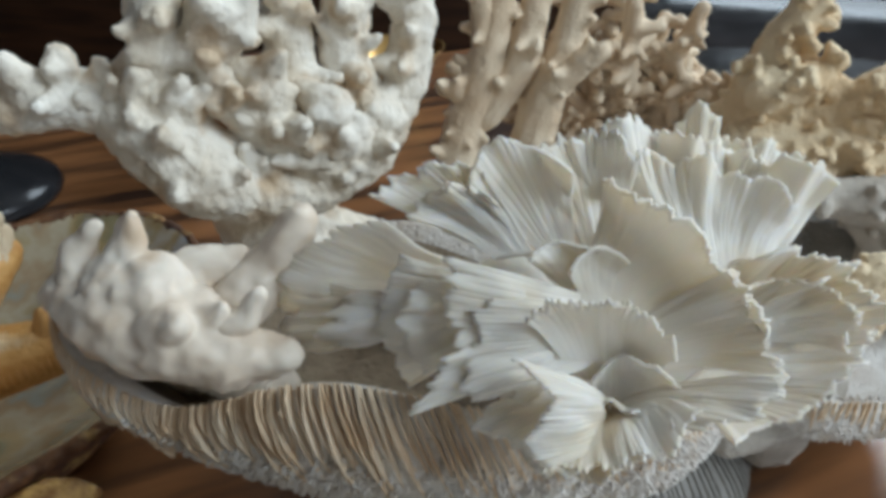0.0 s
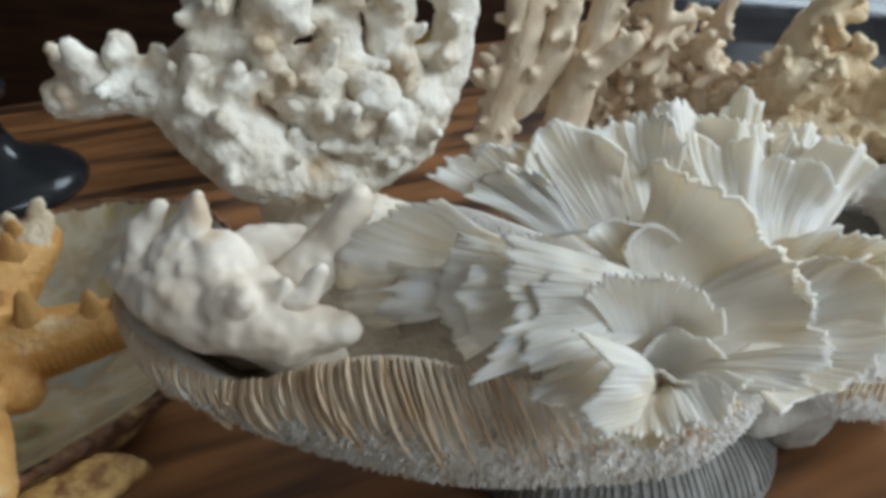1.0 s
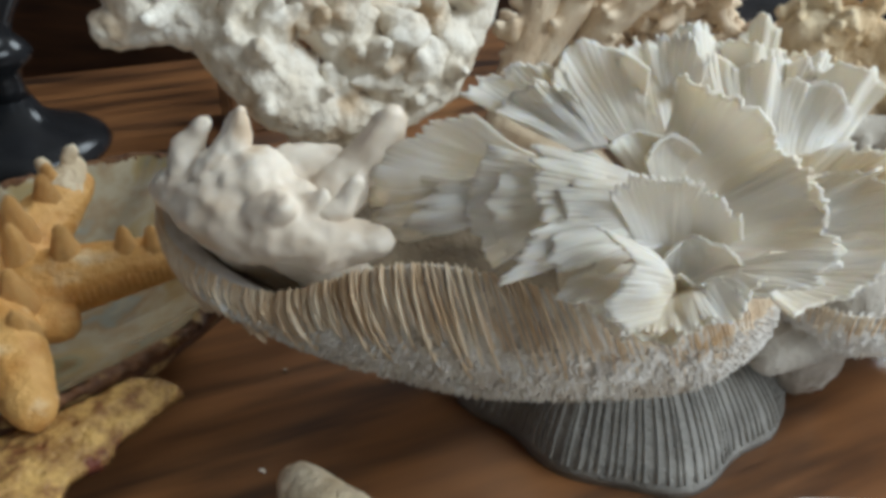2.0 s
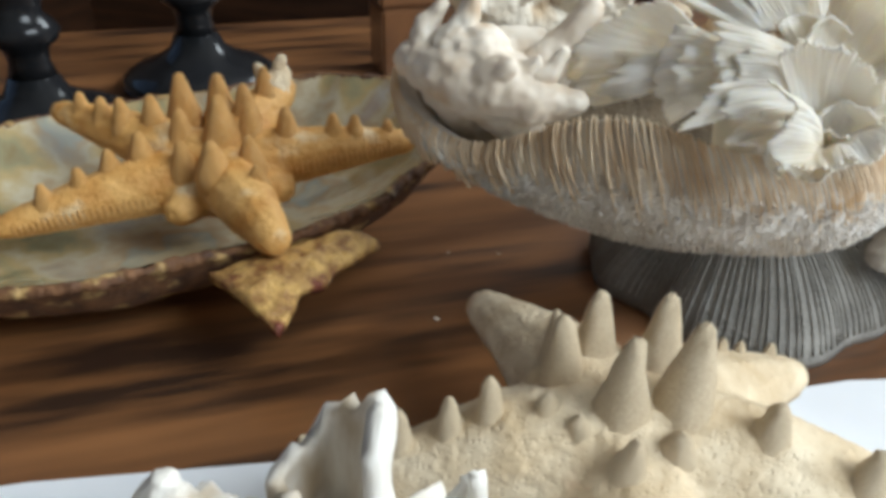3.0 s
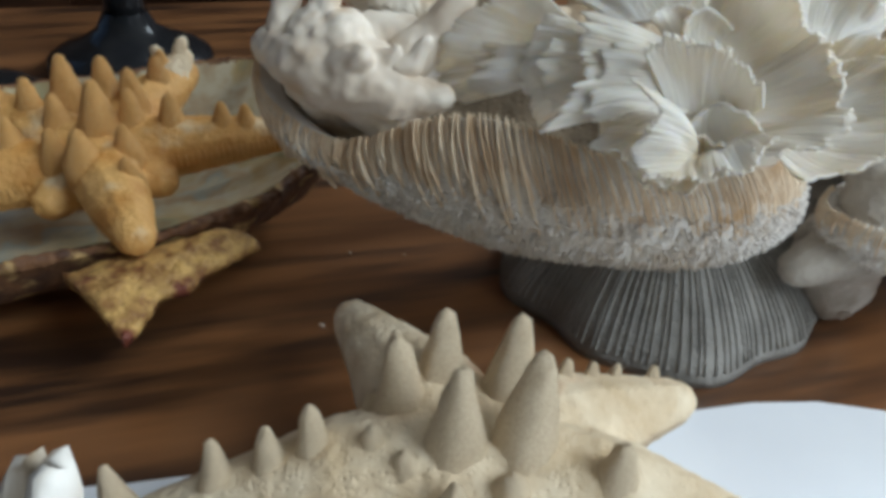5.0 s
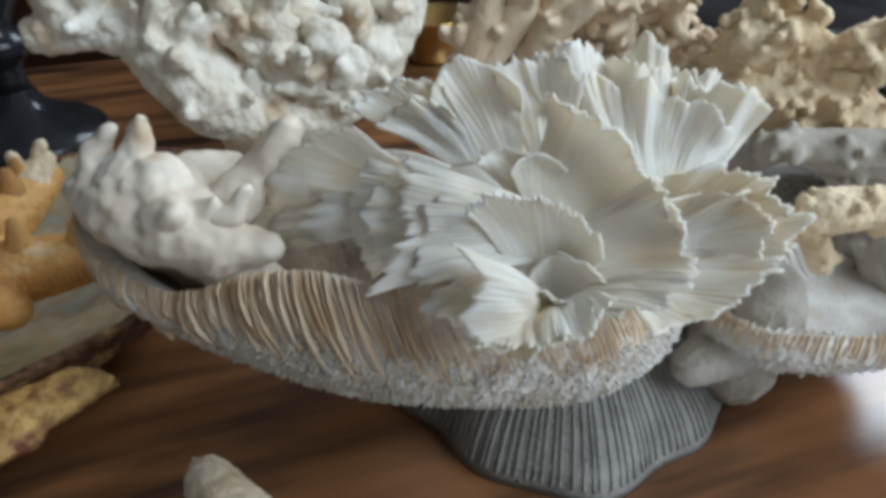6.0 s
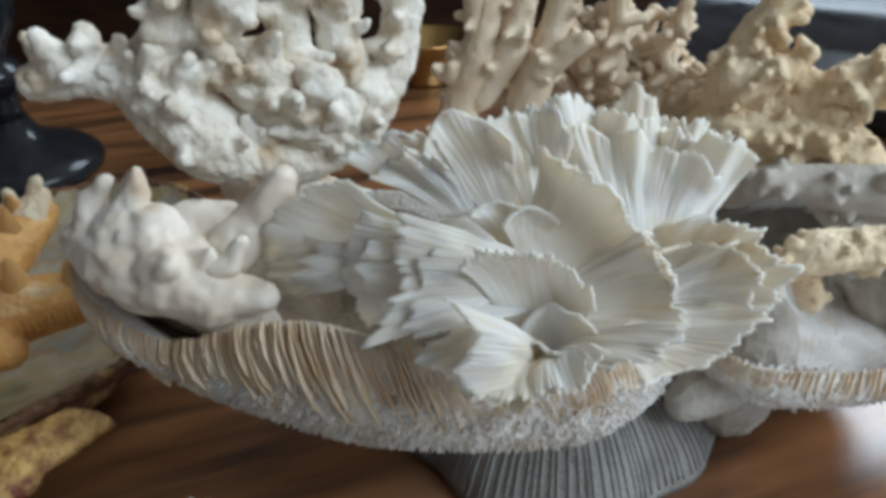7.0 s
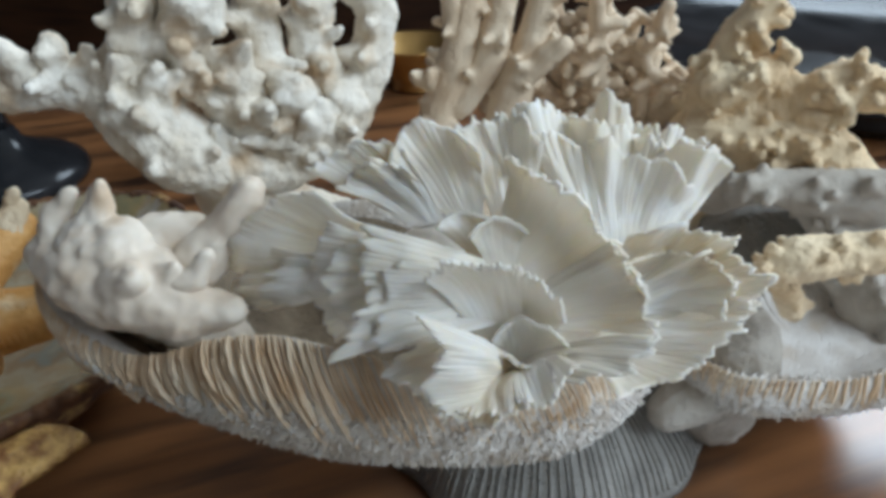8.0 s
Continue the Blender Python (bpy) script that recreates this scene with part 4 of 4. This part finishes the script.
# ---- the large open shell under the golden starfish ----
def open_shell():
    shell = new("abalone_shell")
    tagged(shell, "large open shell with pearly inside and crusted brown outside", "shell")
    c, a, b = Vector((-0.296, 0.257, 0)), 0.188, 0.118
    u, v = Vector((0.7071, 0.7071, 0)), Vector((-0.7071, 0.7071, 0))
    n, m = 200, 22

    def at(th, rho, drop, inset):
        k, l = math.cos(th), math.sin(th)
        k, l = math.copysign(abs(k) ** 0.8, k), math.copysign(abs(l) ** 0.8, l)
        rim = 0.05 + 0.022 * max(0.0, k) ** 2 + 0.012 * max(0.0, l)
        w = 1 + 0.012 * math.sin(9 * th) + 0.01 * math.sin(17 * th + 1)
        p = c + u * (k * (a - inset) * rho * w) + v * (l * (b - inset) * rho * w)
        p.z = drop + (rim - drop) * rho ** (3.0 if inset else 5.0)
        return p

    def skin(name, drop, inset, mat, up, rough):
        verts = []
        for j in range(1, m + 1):
            for i in range(n):
                p = at(2 * math.pi * i / n, j / m, drop, inset)
                p.z += rough * (noise.noise(p * 130) + 0.6 * noise.noise(p * 330)) + up
                verts.append(p)
        faces = [(j * n + i, j * n + (i + 1) % n, (j + 1) * n + (i + 1) % n, (j + 1) * n + i) for j in range(m - 1) for i in range(n)]
        faces.append(tuple(reversed(range(n))))
        part(name, mesh_of(name, verts, faces, mat), shell)

    skin("outside", 0.003, 0.0, CRUST, 0.0, 0.0022)
    skin("inside", 0.012, 0.003, NACRE, 0.0022, 0.0)
    # crusted lip between the two skins
    rng = random.Random(3)
    lip = []
    for i in range(n):
        p, q = at(2 * math.pi * i / n, 1.0, 0.003, 0.0005), at(2 * math.pi * (i + 1) / n, 1.0, 0.003, 0.0005)
        r = 0.0024 + 0.0016 * rng.random()
        lip.append((tuple(p), tuple(q), r, r * rng.uniform(0.7, 1.2)))
    part("lip", fuse("lip", lip, CRUST, 0.0011, 2, 0.0011, 240), shell, "mottled orange and brown crusted lip")
    # torn flap below the lip, two fingers wide
    fv, ff, nf = [], [], 22
    corner = [Vector(p) for p in ((-0.212, 0.166, 0.046), (-0.163, 0.226, 0.048), (-0.156, 0.137, 0.04), (-0.138, 0.228, 0.044))]
    for lay in (0, 1):
        for i in range(nf + 1):
            for j in range(nf + 1):
                s, t = i / nf, j / nf
                edge = 1 - 0.3 * math.sin(math.pi * t) * (0.6 + 0.6 * noise.noise((t * 5, 2, 0)))
                p = corner[0].lerp(corner[1], t).lerp(corner[2].lerp(corner[3], t), s * edge)
                p.z += 0.0016 * (noise.noise(p * 260) + noise.noise(p * 120)) + 0.004 * math.sin(math.pi * s) - lay * 0.005
                fv.append(p)
    row, lay0 = nf + 1, (nf + 1) ** 2
    for i in range(nf):
        for j in range(nf):
            o = i * row + j
            ff += [(o, o + row, o + row + 1, o + 1), (lay0 + o, lay0 + o + 1, lay0 + o + row + 1, lay0 + o + row)]
    for j in range(nf):
        o, q = nf * row + j, j
        ff += [(o, lay0 + o, lay0 + o + 1, o + 1), (q, q + 1, lay0 + q + 1, lay0 + q)]
        o, q = j * row, j * row + nf
        ff += [(o, lay0 + o, lay0 + o + row, o + row), (q, q + row, lay0 + q + row, lay0 + q)]
    part("flap", mesh_of("flap", fv, ff, FLAP), shell, "mottled yellow and red broken flap of shell")
    return shell


open_shell()


# ---- spiny white shell in front ----
def spiny_shell():
    shell = new("spiny_shell")
    tagged(shell, "white ridged murex shell with open hollow spines on paper", "shell")
    crest = ((-0.16, 0.015), (-0.152, 0.035), (-0.142, 0.053), (-0.132, 0.067), (-0.121, 0.078), (-0.108, 0.086), (-0.098, 0.087), (-0.089, 0.08), (-0.08, 0.089), (-0.068, 0.099),
             (-0.058, 0.103), (-0.045, 0.1), (-0.036, 0.1), (-0.024, 0.101), (-0.009, 0.094), (0.007, 0.093), (0.024, 0.087), (0.038, 0.065), (0.05, 0.02))
    ribs = ((-0.152, 0.004, 0.006), (-0.129, 0.006, 0.005), (-0.103, 0.01, 0.0055), (-0.083, 0.005, 0.004), (-0.066, 0.008, 0.0048), (-0.042, 0.009, 0.0052),
            (-0.023, 0.006, 0.0042), (-0.003, 0.006, 0.005), (0.014, 0.006, 0.005), (0.034, 0.004, 0.006))
    cx, cz = zip(*crest)
    n, m, heart = 300, 120, -0.05
    verts, faces = [], []
    for i in range(n + 1):
        f = i / n
        x = cx[0] + (cx[-1] - cx[0]) * f
        tall = float(np.interp(x, cx, cz))
        wide = 0.052 * max(0.04, math.sin(math.pi * (0.03 + 0.94 * f))) ** 0.6
        for j in range(m):
            ang = 2 * math.pi * j / m
            down = 0.5 - 0.5 * math.cos(ang)
            lean = heart + (x - heart) / (1 + 0.75 * down) + 0.0025 * noise.noise((ang * 2, f * 7, 0))
            rib = sum(h * math.exp(-((lean - at) / w) ** 2) for at, h, w in ribs) * (0.55 + 0.45 * noise.noise((lean * 60, ang * 1.7, 4)) + 0.25)
            q = Vector((x * 140, math.sin(ang) * 7, math.cos(ang) * 7))
            stria = 0.0017 * noise.noise((lean * 420, ang * 1.6, 0)) + 0.0019 * noise.noise(q) + 0.0012 * noise.noise(q * 2.6)
            out = 1 + (rib * (1.1 - 0.5 * down) * min(1.0, tall / 0.06) + stria) / 0.05
            verts.append((x, -0.024 + wide * out * math.sin(ang), tall / 2 + 0.004 + tall / 2 * math.cos(ang) * (out if math.cos(ang) > 0 else 0.98)))
    for i in range(n):
        for j in range(m):
            k = (j + 1) % m
            faces.append((i * m + j, i * m + k, (i + 1) * m + k, (i + 1) * m + j))
    faces += [tuple(range(m)), tuple(reversed([n * m + j for j in range(m)]))]
    part("body", mesh_of("body", verts, faces, MUREX), shell)

    def scoop(foot, tip, radius, turn, seed, wide=0.95, slant=0.0, flare=1.15):
        """A hollow spine, open along one side, with a torn mouth."""
        rg = random.Random(seed)
        f, t = Vector(foot), Vector(tip)
        axis = (t - f).normalized()
        sx = axis.cross(Vector((math.sin(turn), -math.cos(turn), 0))).normalized()
        sy = sx.cross(axis)
        n, m, verts, faces = 20, 14, [], []
        torn = [rg.uniform(-0.06, 0.06) for _ in range(n + 1)]
        for j in range(m + 1):
            s = j / m
            for i in range(n + 1):
                a = math.pi * (-wide + 2 * wide * i / n)
                r = radius * (flare + (0.95 - flare) * s) * (1 + 0.1 * math.sin(5 * a + seed) + 0.16 * noise.noise((i * 0.4, s * 4, seed)))
                edge = s * (1 + torn[i] * s ** 4 + slant * math.sin(a) * s)
                verts.append(f + (t - f) * edge + (sx * math.sin(a) + sy * -math.cos(a)) * r + sy * 0.12 * radius * math.sin(3 * s))
        for j in range(m):
            for i in range(n):
                o = j * (n + 1) + i
                faces.append((o, o + 1, o + n + 2, o + n + 1))
        part("spine", thicken(mesh_of("spine", verts, faces, MUREX), 0.0042, MUREX), shell)

    scoop((-0.0585, -0.014, 0.084), (-0.0575, -0.01, 0.131), 0.0125, 0.5, 1, 0.78, 0.22, 1.15)
    scoop((-0.0275, -0.006, 0.086), (-0.0275, -0.002, 0.113), 0.0045, 0.5, 3, 0.6, 0.3, 1.9)
    scoop((-0.039, -0.012, 0.09), (-0.04, -0.01, 0.1095), 0.0032, -0.3, 6, 0.62)

    def horn(points, radii):
        part("spine", fuse("spine", chain(points, radii), MUREX, 0.0009, 3, 0.0007, 260), shell)

    horn([(-0.11, -0.022, 0.083), (-0.1055, -0.018, 0.099), (-0.1025, -0.016, 0.1095)], [0.012, 0.0085, 0.005])
    horn([(-0.1, -0.016, 0.104), (-0.093, -0.014, 0.099), (-0.088, -0.012, 0.0995)], [0.006, 0.0035, 0.0012])
    horn([(-0.122, -0.02, 0.072), (-0.124, -0.016, 0.086)], [0.009, 0.004])
    horn([(-0.078, -0.018, 0.09), (-0.0785, -0.014, 0.107)], [0.008, 0.0034])
    horn([(-0.143, -0.026, 0.034), (-0.145, -0.028, 0.046)], [0.011, 0.007])
    horn([(-0.007, -0.01, 0.088), (-0.0065, -0.006, 0.102)], [0.007, 0.002])
    horn([(0.008, -0.012, 0.087), (0.0095, -0.01, 0.1005)], [0.007, 0.0025])
    horn([(-0.028, -0.04, 0.09), (-0.026, -0.042, 0.101)], [0.007, 0.003])
    return shell


spiny_shell()


# ---- things at the back ----
def candlestick(x, y, s=1.0):
    stick = new("candlestick")
    tagged(stick, "glossy black turned candlestick standing on the table", "candlestick")
    base = [(0.0, 0.0), (0.079, 0.0), (0.082, 0.006), (0.079, 0.014), (0.066, 0.022), (0.046, 0.029), (0.029, 0.04), (0.0215, 0.055)]
    stem = [(0.0215, 0.055), (0.018, 0.068), (0.02, 0.08), (0.03, 0.088), (0.033, 0.096), (0.028, 0.104), (0.02, 0.112), (0.024, 0.125),
            (0.034, 0.14), (0.037, 0.158), (0.03, 0.176), (0.018, 0.19), (0.016, 0.23), (0.022, 0.26)]
    cup = [(0.022, 0.26), (0.034, 0.268), (0.036, 0.28), (0.03, 0.3), (0.03, 0.32), (0.02, 0.32)]
    for name, prof in (("base", base), ("stem", stem), ("cup", cup)):
        part(name, lathe(name, [(max(r, 0.0005) * s, z * s) for r, z in prof], BLACK, 48), stick)
    stick.matrix_basis = pose(x, y, 0)
    return tagged(stick, group="candlesticks")


candlestick(-0.472, 0.568)
candlestick(-0.53, 0.4, 0.95)


def brass_bowl():
    me = lathe("brass_bowl", [(0.03, 0.0), (0.034, 0.004), (0.03, 0.012), (0.045, 0.03), (0.058, 0.055), (0.06, 0.058), (0.056, 0.056), (0.043, 0.033), (0.01, 0.016)], BRASS, 48)
    ob = tagged(new("brass_bowl", me), "small shiny brass bowl behind the corals", "bowl")
    ob.matrix_basis = Matrix.Translation((-0.1451, 0.9196, 0))


brass_bowl()


def dark_tray():
    tray = new("black_tray")
    tagged(tray, "round dark glossy tray behind the corals", "tray")
    part("dish", lathe("dish", [(0.001, 0.004), (0.24, 0.004), (0.262, 0.01), (0.285, 0.034), (0.288, 0.03), (0.264, 0.001), (0.001, 0.0)], DARK, 72), tray)
    part("rim", lathe("rim", [(0.284, 0.033), (0.29, 0.04), (0.297, 0.041), (0.301, 0.037), (0.296, 0.032), (0.286, 0.029)], BLACK, 72), tray)
    tray.matrix_basis = pose(0.4, 1.08, 0.0005)


dark_tray()


def wooden_box():
    chest = tagged(new("wooden_box"), "small dark brown wooden box standing behind the corals", "box")
    part("case", box("case", (-0.05, -0.035, 0.0), (0.05, 0.035, 0.075), WOOD, 0.003), chest)
    part("lid", box("lid", (-0.053, -0.038, 0.0765), (0.053, 0.038, 0.094), WOOD, 0.004), chest)
    chest.matrix_basis = pose(-0.27, 0.7, 0, 0, 0, 33)


wooden_box()


def crumb(x, y, size):
    me = fuse("crumb", [((0, 0, size * 0.5), (size, size * 0.3, size * 0.5), size * 0.5, size * 0.4)], KNOB, size * 0.2, 1, size * 0.1, 900)
    ob = tagged(new("crumb", me), "tiny white coral crumb on the wooden table", "crumb", "crumbs on the table")
    ob.matrix_basis = pose(x, y, 0, 0, 0, 300 * x)


crumb(-0.103, 0.224, 0.0021)
crumb(-0.118, 0.3, 0.0015)
crumb(-0.085, 0.31, 0.0013)
